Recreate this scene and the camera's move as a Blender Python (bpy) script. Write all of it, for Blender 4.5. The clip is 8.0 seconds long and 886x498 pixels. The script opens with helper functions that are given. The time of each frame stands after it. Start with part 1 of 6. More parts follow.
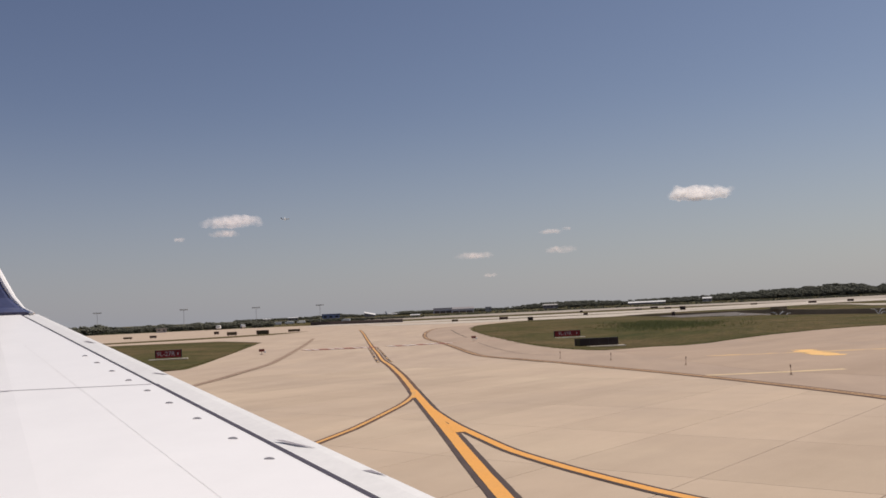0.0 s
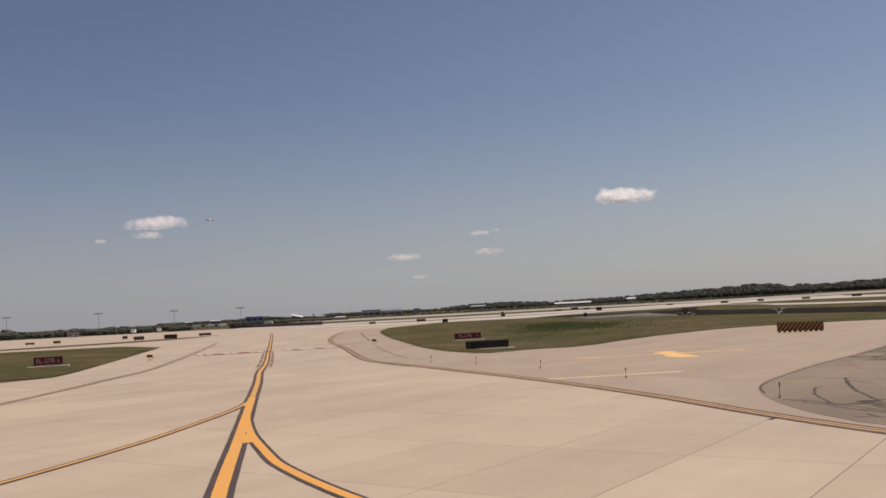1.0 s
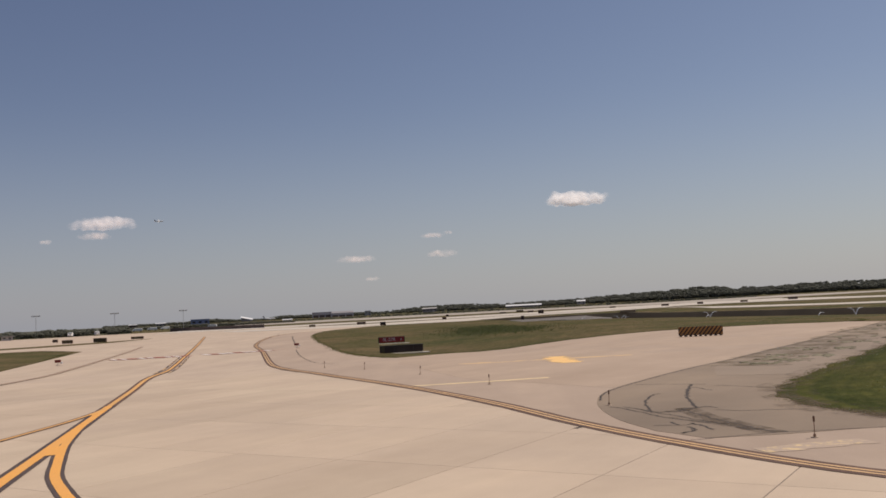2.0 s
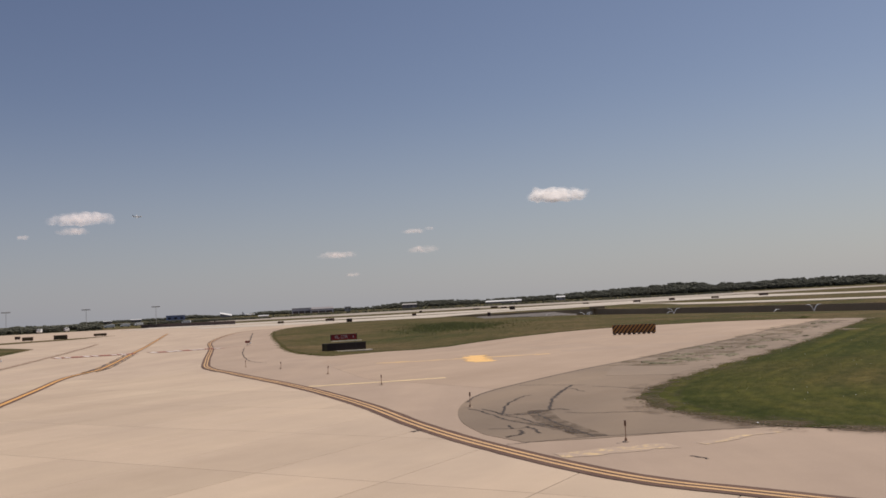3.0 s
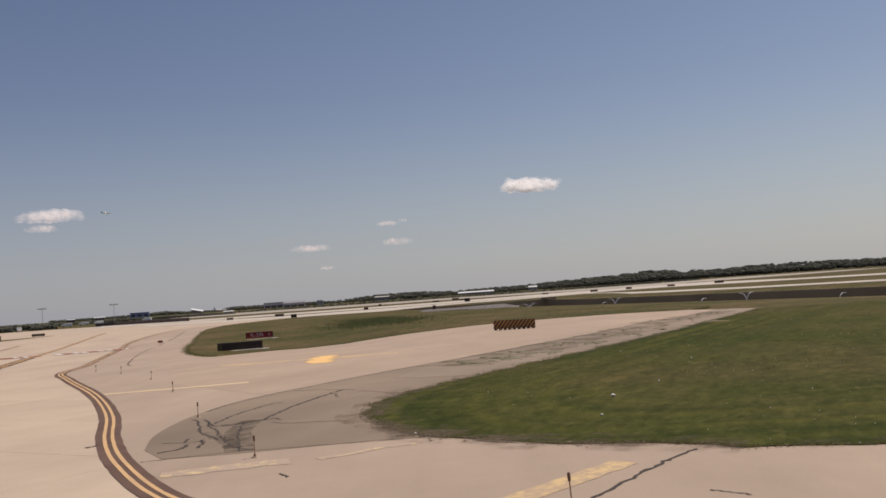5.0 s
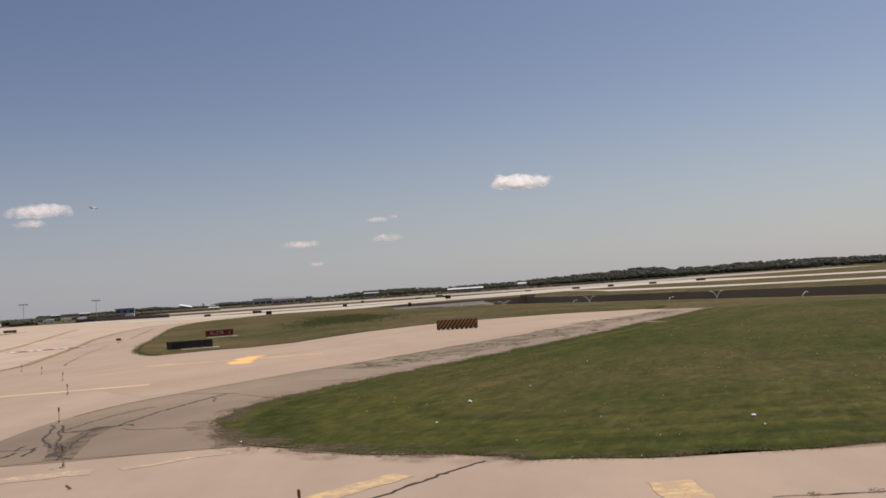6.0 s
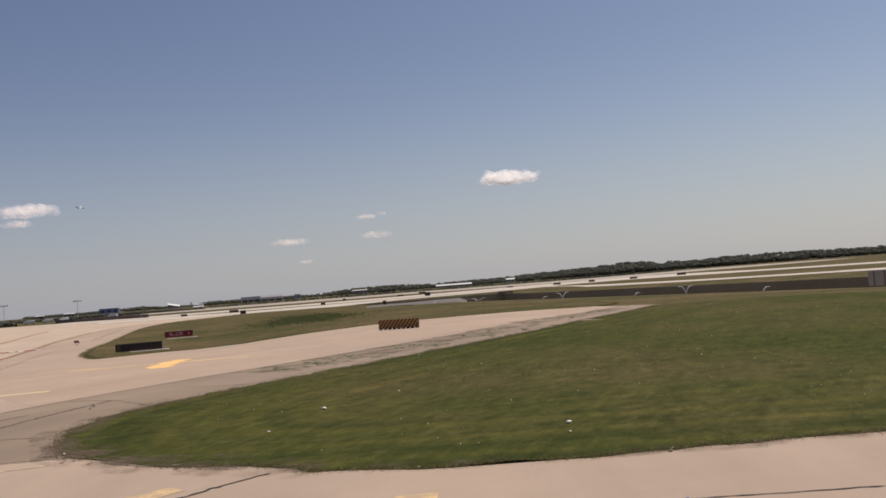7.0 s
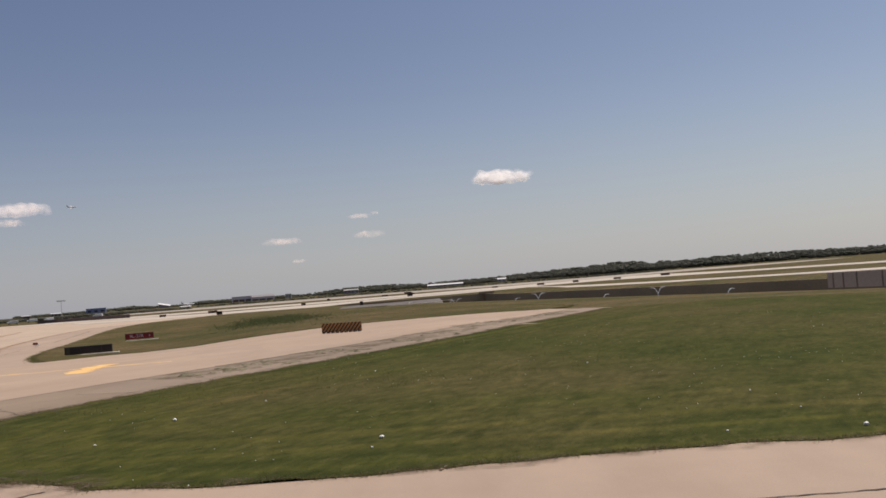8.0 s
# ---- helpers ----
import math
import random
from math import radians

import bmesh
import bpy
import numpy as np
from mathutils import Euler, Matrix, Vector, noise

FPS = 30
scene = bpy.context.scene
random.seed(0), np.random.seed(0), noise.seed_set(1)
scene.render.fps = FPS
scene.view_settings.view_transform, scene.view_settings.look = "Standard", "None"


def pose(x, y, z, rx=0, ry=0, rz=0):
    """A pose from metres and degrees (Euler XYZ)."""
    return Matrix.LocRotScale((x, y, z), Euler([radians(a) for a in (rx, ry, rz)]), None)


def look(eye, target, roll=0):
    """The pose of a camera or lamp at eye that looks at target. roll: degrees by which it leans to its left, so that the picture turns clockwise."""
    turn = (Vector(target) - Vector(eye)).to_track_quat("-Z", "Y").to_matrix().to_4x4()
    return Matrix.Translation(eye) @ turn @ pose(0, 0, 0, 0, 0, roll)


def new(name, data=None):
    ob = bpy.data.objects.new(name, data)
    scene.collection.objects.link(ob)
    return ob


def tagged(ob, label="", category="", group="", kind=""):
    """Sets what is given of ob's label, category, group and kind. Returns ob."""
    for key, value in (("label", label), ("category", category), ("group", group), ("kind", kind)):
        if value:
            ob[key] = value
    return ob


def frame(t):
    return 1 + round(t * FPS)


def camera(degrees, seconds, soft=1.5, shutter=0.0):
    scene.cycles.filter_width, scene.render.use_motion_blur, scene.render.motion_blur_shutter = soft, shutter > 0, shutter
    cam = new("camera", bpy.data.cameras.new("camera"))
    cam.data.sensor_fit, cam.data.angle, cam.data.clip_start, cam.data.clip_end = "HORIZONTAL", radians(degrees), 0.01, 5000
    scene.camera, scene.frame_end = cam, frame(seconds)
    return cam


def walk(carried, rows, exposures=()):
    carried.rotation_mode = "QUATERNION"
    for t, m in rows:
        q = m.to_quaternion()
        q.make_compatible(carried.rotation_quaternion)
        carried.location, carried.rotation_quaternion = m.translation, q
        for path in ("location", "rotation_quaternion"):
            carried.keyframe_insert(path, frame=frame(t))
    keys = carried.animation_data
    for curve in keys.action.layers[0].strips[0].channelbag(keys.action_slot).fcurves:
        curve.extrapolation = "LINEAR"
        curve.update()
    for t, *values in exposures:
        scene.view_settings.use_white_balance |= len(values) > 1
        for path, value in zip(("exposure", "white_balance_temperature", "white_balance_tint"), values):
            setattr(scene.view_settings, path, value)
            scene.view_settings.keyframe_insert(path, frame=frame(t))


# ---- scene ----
# the camera looks out of an aircraft that taxis along, 3.8 m above the pavement
cam = camera(52.31, 8.0, 1.65)
walk(cam, [
    (0.0, pose(-0.190, -0.377, 3.8, 93.977, 2.582, -0.033)),
    (0.5, pose(2.065, -0.303, 3.8, 93.851, 2.825, -2.198)),
    (1.0, pose(4.225, -0.383, 3.8, 93.860, 2.939, -4.451)),
    (1.5, pose(6.423, -0.528, 3.8, 93.938, 2.979, -6.303)),
    (3.0, pose(13.014, -1.219, 3.8, 93.525, 2.950, -8.569)),
    (3.5, pose(15.260, -1.401, 3.8, 93.355, 3.118, -9.165)),
    (4.0, pose(17.504, -1.557, 3.8, 93.176, 3.200, -9.511)),
    (4.5, pose(19.731, -1.876, 3.8, 93.027, 3.870, -9.765)),
    (6.0, pose(26.449, -2.734, 3.8, 92.625, 3.793, -10.631)),
    (6.5, pose(28.679, -3.103, 3.8, 92.461, 4.426, -10.938)),
    (7.0, pose(30.931, -3.532, 3.8, 92.345, 4.378, -11.240)),
    (7.5, pose(33.193, -3.926, 3.8, 92.344, 4.156, -11.530)),
    (8.0, pose(35.532, -4.224, 3.8, 92.283, 4.349, -11.668)),
], [(0.0, 0.0, 6500, 12), (4.5, 0.04, 6500, 12), (6.0, 0.17, 6500, 12), (8.0, 0.19, 6500, 12)])

# ---- light ----
SUN_EL, SUN_AZ = 61.0, 72.0            # degrees; azimuth clockwise from +y
world = bpy.data.worlds.new("sky")
scene.world = world
world.use_nodes = True
wt = world.node_tree
wt.nodes.clear()
w_out = wt.nodes.new("ShaderNodeOutputWorld")
w_bg = wt.nodes.new("ShaderNodeBackground")
w_sky = wt.nodes.new("ShaderNodeTexSky")
w_sky.sky_type = "NISHITA"
w_sky.sun_disc = False
w_sky.sun_elevation = radians(SUN_EL)
w_sky.sun_rotation = radians(SUN_AZ)
w_sky.altitude = 200
w_sky.air_density = 1.0
w_sky.dust_density = 0.6
w_sky.ozone_density = 1.5
w_bg.inputs["Strength"].default_value = 0.052
# summer haze that thickens evenly towards the horizon all round
w_dir = wt.nodes.new("ShaderNodeTexCoord")
w_sep = wt.nodes.new("ShaderNodeSeparateXYZ")
w_map = wt.nodes.new("ShaderNodeMapRange")
w_map.interpolation_type = "SMOOTHSTEP"
w_map.inputs["From Min"].default_value, w_map.inputs["From Max"].default_value = -0.12, 0.24
w_map.inputs["To Min"].default_value, w_map.inputs["To Max"].default_value = 1.0, 0.0
w_mix = wt.nodes.new("ShaderNodeMix")
w_mix.data_type = "RGBA"
w_col = [s for s in w_mix.inputs if s.type == "RGBA"]
w_col[1].default_value = (6.25, 6.7, 7.5, 1)
wt.links.new(w_dir.outputs["Generated"], w_sep.inputs["Vector"])
wt.links.new(w_sep.outputs["Z"], w_map.inputs["Value"])
wt.links.new(w_map.outputs["Result"], w_mix.inputs["Factor"])
w_tone = wt.nodes.new("ShaderNodeMix")
w_tone.data_type, w_tone.blend_type = "RGBA", "MULTIPLY"
w_tone.inputs["Factor"].default_value = 1.0
t_col = [s for s in w_tone.inputs if s.type == "RGBA"]
t_col[1].default_value = (1.38, 1.19, 1.18, 1)
wt.links.new(w_sky.outputs["Color"], t_col[0])
wt.links.new([s for s in w_tone.outputs if s.type == "RGBA"][0], w_col[0])
# the sky brightens evenly towards the sun's side
w_dot = wt.nodes.new("ShaderNodeVectorMath")
w_dot.operation = "DOT_PRODUCT"
w_dot.inputs[1].default_value = (math.sin(radians(SUN_AZ)), math.cos(radians(SUN_AZ)), 0)
wt.links.new(w_dir.outputs["Generated"], w_dot.inputs[0])
w_side = wt.nodes.new("ShaderNodeMapRange")
w_side.data_type = "FLOAT_VECTOR"
for key, value in (("From Min", (-1.0,) * 3), ("From Max", (1.0,) * 3), ("To Min", (0.78, 0.79, 0.895)), ("To Max", (1.125, 1.135, 1.085))):
    [q for q in w_side.inputs if q.name == key and q.type == "VECTOR"][0].default_value = value
wt.links.new(w_dot.outputs["Value"], [q for q in w_side.inputs if q.name == "Vector"][0])
w_glow = wt.nodes.new("ShaderNodeVectorMath")
w_glow.operation = "MULTIPLY"
wt.links.new([s for s in w_mix.outputs if s.type == "RGBA"][0], w_glow.inputs[0])
wt.links.new([q for q in w_side.outputs if q.type == "VECTOR"][0], w_glow.inputs[1])
wt.links.new(w_glow.outputs["Vector"], w_bg.inputs["Color"])
wt.links.new(w_bg.outputs["Background"], w_out.inputs["Surface"])

sun = new("sun", bpy.data.lights.new("sun", "SUN"))
sun.data.energy = 3.9
sun.data.angle = radians(0.53)
sun.data.color = (1.0, 0.93, 0.83)
sd = Vector((math.sin(radians(SUN_AZ)) * math.cos(radians(SUN_EL)),
             math.cos(radians(SUN_AZ)) * math.cos(radians(SUN_EL)), math.sin(radians(SUN_EL))))
sun.matrix_world = look(sd * 100, (0, 0, 0))

# ---- materials ----


def material(name, rough=0.8, metal=0.0, spec=0.3):
    m = bpy.data.materials.new(name)
    m.use_nodes = True
    b = m.node_tree.nodes["Principled BSDF"]
    b.inputs["Roughness"].default_value = rough
    b.inputs["Metallic"].default_value = metal
    b.inputs["Specular IOR Level"].default_value = spec
    return m, m.node_tree, b


def coords(nt, scale=(1, 1, 1), turn=0.0):
    """World position, turned first and then stretched along the turned axes."""
    geo = nt.nodes.new("ShaderNodeNewGeometry")
    turned = nt.nodes.new("ShaderNodeMapping")
    turned.inputs["Rotation"].default_value = (0, 0, radians(turn))
    nt.links.new(geo.outputs["Position"], turned.inputs["Vector"])
    mp = nt.nodes.new("ShaderNodeMapping")
    mp.inputs["Scale"].default_value = scale
    nt.links.new(turned.outputs["Vector"], mp.inputs["Vector"])
    return mp.outputs["Vector"]


def noise_tex(nt, vec, scale, detail=4.0, rough=0.55):
    n = nt.nodes.new("ShaderNodeTexNoise")
    n.inputs["Scale"].default_value = scale
    n.inputs["Detail"].default_value = detail
    n.inputs["Roughness"].default_value = rough
    nt.links.new(vec, n.inputs["Vector"])
    return n.outputs["Fac"]


def ramp(nt, fac, stops):
    r = nt.nodes.new("ShaderNodeValToRGB")
    el = r.color_ramp.elements
    el[0].position, el[0].color = stops[0][0], (*stops[0][1], 1)
    el[1].position, el[1].color = stops[-1][0], (*stops[-1][1], 1)
    for p, c in stops[1:-1]:
        el.new(p).color = (*c, 1)
    nt.links.new(fac, r.inputs["Fac"])
    return r.outputs["Color"]


def mix(nt, a, b, fac, mode="MIX"):
    n = nt.nodes.new("ShaderNodeMix")
    n.data_type, n.blend_type = "RGBA", mode
    for key, val in (("A", a), ("B", b)):
        sock = [s for s in n.inputs if s.name == key and s.type == "RGBA"][0]
        if isinstance(val, tuple):
            sock.default_value = (*val, 1)
        else:
            nt.links.new(val, sock)
    if isinstance(fac, (int, float)):
        n.inputs["Factor"].default_value = fac
    else:
        nt.links.new(fac, n.inputs["Factor"])
    return [s for s in n.outputs if s.type == "RGBA"][0]


def bump(nt, bsdf, height, strength=0.3, dist=0.02):
    b = nt.nodes.new("ShaderNodeBump")
    b.inputs["Strength"].default_value = strength
    b.inputs["Distance"].default_value = dist
    nt.links.new(height, b.inputs["Height"])
    nt.links.new(b.outputs["Normal"], bsdf.inputs["Normal"])


def object_random(nt):
    return nt.nodes.new("ShaderNodeObjectInfo").outputs["Random"]


def island_random(nt):
    return nt.nodes.new("ShaderNodeNewGeometry").outputs["Random Per Island"]


def worn(name, base, dark, scale=3.0, rough=0.75, metal=0.0, spec=0.3, amount=0.5, vary=0.0, grain=0.7):
    """Paint, metal or stone of one colour with stains at two scales."""
    m, nt, b = material(name, rough, metal, spec)
    v = coords(nt)
    big = noise_tex(nt, v, scale * 0.25, 3)
    fine = noise_tex(nt, v, scale * 6, 5, 0.65)
    c1 = ramp(nt, big, [(0.35, dark), (0.65, base)])
    c = mix(nt, base, c1, amount)
    g = ramp(nt, fine, [(0.3, (0.82, 0.82, 0.82)), (0.7, (1.08, 1.08, 1.08))])
    c = mix(nt, c, g, grain, "MULTIPLY")
    if vary:
        r = ramp(nt, object_random(nt), [(0.0, (1 - vary,) * 3), (1.0, (1 + vary,) * 3)])
        c = mix(nt, c, r, 1.0, "MULTIPLY")
    nt.links.new(c, b.inputs["Base Color"])
    bump(nt, b, fine, 0.15, 0.01)
    return m


def concrete_material(name, light, dark, warm, streak_turn, vary=0.0, rough=0.85):
    """Broom-finished pavement concrete with tyre and rain streaks along one way."""
    m, nt, b = material(name, rough, 0, 0.25)
    v = coords(nt)
    vs = coords(nt, (0.035, 0.5, 1), streak_turn)
    big = noise_tex(nt, v, 0.06, 3)
    mid = noise_tex(nt, v, 0.6, 5, 0.6)
    streak = noise_tex(nt, vs, 1.0, 4, 0.6)
    grain = noise_tex(nt, v, 35, 3, 0.7)
    c = ramp(nt, big, [(0.3, dark), (0.5, light), (0.72, warm)])
    s = ramp(nt, streak, [(0.3, (0.86, 0.85, 0.84)), (0.5, (1, 1, 1)), (0.7, (1.07, 1.06, 1.05))])
    c = mix(nt, c, s, 0.25, "MULTIPLY")
    d = ramp(nt, mid, [(0.3, (0.87, 0.865, 0.85)), (0.55, (1.0, 1.0, 0.995)), (0.72, (1.10, 1.10, 1.085))])
    c = mix(nt, c, d, 0.32, "MULTIPLY")
    wash = noise_tex(nt, coords(nt, (0.22, 1.1, 1), streak_turn), 0.22, 5, 0.6)
    w = ramp(nt, wash, [(0.34, (0.90, 0.89, 0.875)), (0.5, (1.0, 1.0, 1.0)), (0.66, (1.12, 1.115, 1.09))])
    c = mix(nt, c, w, 0.6, "MULTIPLY")
    g = ramp(nt, grain, [(0.3, (0.88, 0.88, 0.88)), (0.7, (1.1, 1.1, 1.1))])
    c = mix(nt, c, g, 0.8, "MULTIPLY")
    if vary:
        r = ramp(nt, object_random(nt), [(0.0, (1 - vary,) * 3), (1.0, (1 + vary,) * 3)])
        c = mix(nt, c, r, 1.0, "MULTIPLY")
    nt.links.new(c, b.inputs["Base Color"])
    bump(nt, b, grain, 0.2, 0.004)
    return m


def rim_distance(nt):
    """How far a place lies inside the verge, rounded at its tip."""
    geo = nt.nodes.new("ShaderNodeNewGeometry")
    last = None
    for nx, ny, px, py in ((0.742, -0.671, 28.2, 35.2), (0.248, 0.969, 31.6, 16.6), (1.0, 0.0, 24.5, 0.0)):
        dot = nt.nodes.new("ShaderNodeVectorMath")
        dot.operation = "DOT_PRODUCT"
        nt.links.new(geo.outputs["Position"], dot.inputs[0])
        dot.inputs[1].default_value = (nx, ny, 0)
        sub = nt.nodes.new("ShaderNodeMath")
        sub.operation = "SUBTRACT"
        nt.links.new(dot.outputs["Value"], sub.inputs[0])
        sub.inputs[1].default_value = nx * px + ny * py
        if last is None:
            last = sub.outputs["Value"]
        else:
            low = nt.nodes.new("ShaderNodeMath")
            low.operation = "SMOOTH_MIN"
            nt.links.new(last, low.inputs[0])
            nt.links.new(sub.outputs["Value"], low.inputs[1])
            low.inputs[2].default_value = 6.0
            last = low.outputs["Value"]
    return last


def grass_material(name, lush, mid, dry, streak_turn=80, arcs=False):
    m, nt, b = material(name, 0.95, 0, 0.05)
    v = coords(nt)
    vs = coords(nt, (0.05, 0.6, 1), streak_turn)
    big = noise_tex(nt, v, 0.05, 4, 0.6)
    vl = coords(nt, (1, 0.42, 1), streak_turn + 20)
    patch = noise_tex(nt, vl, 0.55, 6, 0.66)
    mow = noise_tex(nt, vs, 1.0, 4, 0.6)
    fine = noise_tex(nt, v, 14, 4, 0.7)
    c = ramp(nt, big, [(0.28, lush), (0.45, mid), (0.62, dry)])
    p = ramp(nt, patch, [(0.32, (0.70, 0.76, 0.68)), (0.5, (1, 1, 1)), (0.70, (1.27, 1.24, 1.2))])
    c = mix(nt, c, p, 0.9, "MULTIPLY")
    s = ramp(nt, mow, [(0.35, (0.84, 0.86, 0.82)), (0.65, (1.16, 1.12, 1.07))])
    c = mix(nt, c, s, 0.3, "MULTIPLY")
    if arcs:
        # mowing rounds that follow the rim
        cx = nt.nodes.new("ShaderNodeCombineXYZ")
        nt.links.new(rim_distance(nt), cx.inputs["X"])
        blend = nt.nodes.new("ShaderNodeVectorMath")
        blend.operation = "MULTIPLY_ADD"
        nt.links.new(v, blend.inputs[0])
        blend.inputs[1].default_value = (0.03, 0.03, 0.0)
        nt.links.new(cx.outputs["Vector"], blend.inputs[2])
        rounds = noise_tex(nt, blend.outputs["Vector"], 0.85, 2, 0.5)
        a = ramp(nt, rounds, [(0.38, (0.72, 0.79, 0.72)), (0.5, (1, 1, 1)), (0.62, (1.42, 1.30, 1.15))])
        near = nt.nodes.new("ShaderNodeMapRange")
        near.inputs["From Min"].default_value, near.inputs["From Max"].default_value = 1.0, 11.0
        near.inputs["To Min"].default_value, near.inputs["To Max"].default_value = 0.95, 0.1
        nt.links.new(rim_distance(nt), near.inputs["Value"])
        c = mix(nt, c, a, near.outputs["Result"], "MULTIPLY")
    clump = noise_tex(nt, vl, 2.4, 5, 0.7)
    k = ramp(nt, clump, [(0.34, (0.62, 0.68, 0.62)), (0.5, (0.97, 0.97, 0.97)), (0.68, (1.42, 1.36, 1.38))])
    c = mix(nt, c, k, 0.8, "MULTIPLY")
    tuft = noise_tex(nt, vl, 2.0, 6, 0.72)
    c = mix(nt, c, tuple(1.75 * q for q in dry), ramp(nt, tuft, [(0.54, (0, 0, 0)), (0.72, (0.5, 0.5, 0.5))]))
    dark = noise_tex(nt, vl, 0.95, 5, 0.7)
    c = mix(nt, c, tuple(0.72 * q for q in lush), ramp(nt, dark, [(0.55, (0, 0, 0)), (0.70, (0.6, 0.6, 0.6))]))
    f = ramp(nt, fine, [(0.3, (0.86, 0.87, 0.83)), (0.7, (1.13, 1.12, 1.09))])
    c = mix(nt, c, f, 0.7, "MULTIPLY")
    nt.links.new(c, b.inputs["Base Color"])
    bump(nt, b, fine, 0.2, 0.03)
    return m


def leaf_material(name, a, b_, c_, through_light=0.6):
    m, nt, b = material(name, 0.7, 0, 0.15)
    c = ramp(nt, island_random(nt), [(0.0, a), (0.5, b_), (1.0, c_)])
    nt.links.new(c, b.inputs["Base Color"])
    tr = nt.nodes.new("ShaderNodeBsdfTranslucent")
    nt.links.new(c, tr.inputs["Color"])
    mx = nt.nodes.new("ShaderNodeMixShader")
    mx.inputs["Fac"].default_value = through_light
    nt.links.new(b.outputs["BSDF"], mx.inputs[1])
    nt.links.new(tr.outputs["BSDF"], mx.inputs[2])
    nt.links.new(mx.outputs["Shader"], nt.nodes["Material Output"].inputs["Surface"])
    return m


JOINT_TURN = 49.8     # way of the slab rows, degrees from +x
M_SLAB = concrete_material("slab_concrete", (0.475, 0.366, 0.27), (0.425, 0.33, 0.25), (0.515, 0.405, 0.295), -JOINT_TURN, 0.05)
M_CONC = concrete_material("taxiway_concrete", (0.455, 0.35, 0.262), (0.43, 0.33, 0.252), (0.48, 0.375, 0.282), -85)
M_JOINT = worn("joint_filler", (0.23, 0.182, 0.14), (0.15, 0.12, 0.095), 2.0, 0.9)
M_SHOULDER = concrete_material("shoulder_concrete", (0.375, 0.28, 0.21), (0.35, 0.262, 0.198), (0.395, 0.296, 0.222), -80)
M_LANE = concrete_material("cross_taxiway_concrete", (0.385, 0.284, 0.208), (0.36, 0.266, 0.197), (0.405, 0.30, 0.221), -48)
M_RUNWAY = concrete_material("runway_concrete", (0.485, 0.42, 0.35), (0.44, 0.38, 0.318), (0.52, 0.45, 0.37), -10)
M_FARWAY = concrete_material("far_taxiway_concrete", (0.36, 0.305, 0.25), (0.29, 0.24, 0.195), (0.40, 0.34, 0.28), -10)
M_ASPHALT = concrete_material("old_asphalt", (0.242, 0.180, 0.128), (0.194, 0.146, 0.106), (0.276, 0.207, 0.148), -50)
M_GRAVEL = concrete_material("weathered_edge_asphalt", (0.258, 0.195, 0.143), (0.212, 0.160, 0.118), (0.292, 0.222, 0.163), -48)
M_ROAD = worn("grey_road_asphalt", (0.15, 0.128, 0.112), (0.12, 0.103, 0.09), 0.4, 0.9)
M_TAR = worn("crack_tar", (0.052, 0.038, 0.030), (0.080, 0.060, 0.047), 4.0, 0.8)
M_SOIL = worn("dark_soil", (0.19, 0.14, 0.098), (0.13, 0.097, 0.068), 2.0, 0.95)


def dusted_material(name, colour, scale, lo, hi, most):
    """A thin scatter of soil that leaves the paving bare in places."""
    m, nt, b = material(name, 0.95, 0, 0.1)
    v = coords(nt)
    wide = noise_tex(nt, v, scale, 5, 0.65)
    fine = noise_tex(nt, v, scale * 9, 4, 0.7)
    c = ramp(nt, fine, [(0.3, tuple(0.75 * q for q in colour)), (0.7, tuple(1.2 * q for q in colour))])
    nt.links.new(c, b.inputs["Base Color"])
    both = mix(nt, ramp(nt, wide, [(lo, (0, 0, 0)), (hi, (1, 1, 1))]), ramp(nt, fine, [(0.3, (0.25,) * 3), (0.6, (1, 1, 1))]), 1.0, "MULTIPLY")
    amount = mix(nt, both, (most,) * 3, 1.0, "MULTIPLY")
    clear = nt.nodes.new("ShaderNodeBsdfTransparent")
    mx = nt.nodes.new("ShaderNodeMixShader")
    nt.links.new(amount, mx.inputs["Fac"])
    nt.links.new(clear.outputs["BSDF"], mx.inputs[1])
    nt.links.new(b.outputs["BSDF"], mx.inputs[2])
    nt.links.new(mx.outputs["Shader"], nt.nodes["Material Output"].inputs["Surface"])
    return m


M_SMEAR = dusted_material("tar_smear", (0.10, 0.076, 0.058), 1.3, 0.36, 0.68, 0.72)
M_DUST = dusted_material("scattered_soil", (0.15, 0.11, 0.076), 0.9, 0.36, 0.66, 0.7)
M_THINDUST = dusted_material("thin_scattered_soil", (0.14, 0.104, 0.074), 0.9, 0.46, 0.68, 0.5)
M_WEEDDUST = dusted_material("weeds_and_dirt", (0.165, 0.130, 0.082), 0.5, 0.42, 0.62, 0.66)
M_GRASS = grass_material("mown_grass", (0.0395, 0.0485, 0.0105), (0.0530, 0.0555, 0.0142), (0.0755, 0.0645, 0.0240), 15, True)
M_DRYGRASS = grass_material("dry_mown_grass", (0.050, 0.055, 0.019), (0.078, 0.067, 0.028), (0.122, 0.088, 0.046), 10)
M_BLADE = leaf_material("grass_blades", (0.115, 0.122, 0.040), (0.130, 0.130, 0.048), (0.16, 0.142, 0.062))
M_THATCH = leaf_material("dry_thatch", (0.17, 0.125, 0.07), (0.20, 0.15, 0.085), (0.24, 0.185, 0.11))
M_TALL = leaf_material("tall_weeds", (0.084, 0.096, 0.038), (0.094, 0.104, 0.042), (0.106, 0.110, 0.048))
# leaf colours greyed and lightened here to stand in for distance haze
M_HAZYLEAF = leaf_material("far_leaves_hazed", (0.140, 0.139, 0.102), (0.148, 0.146, 0.108), (0.156, 0.153, 0.114), 0.22)
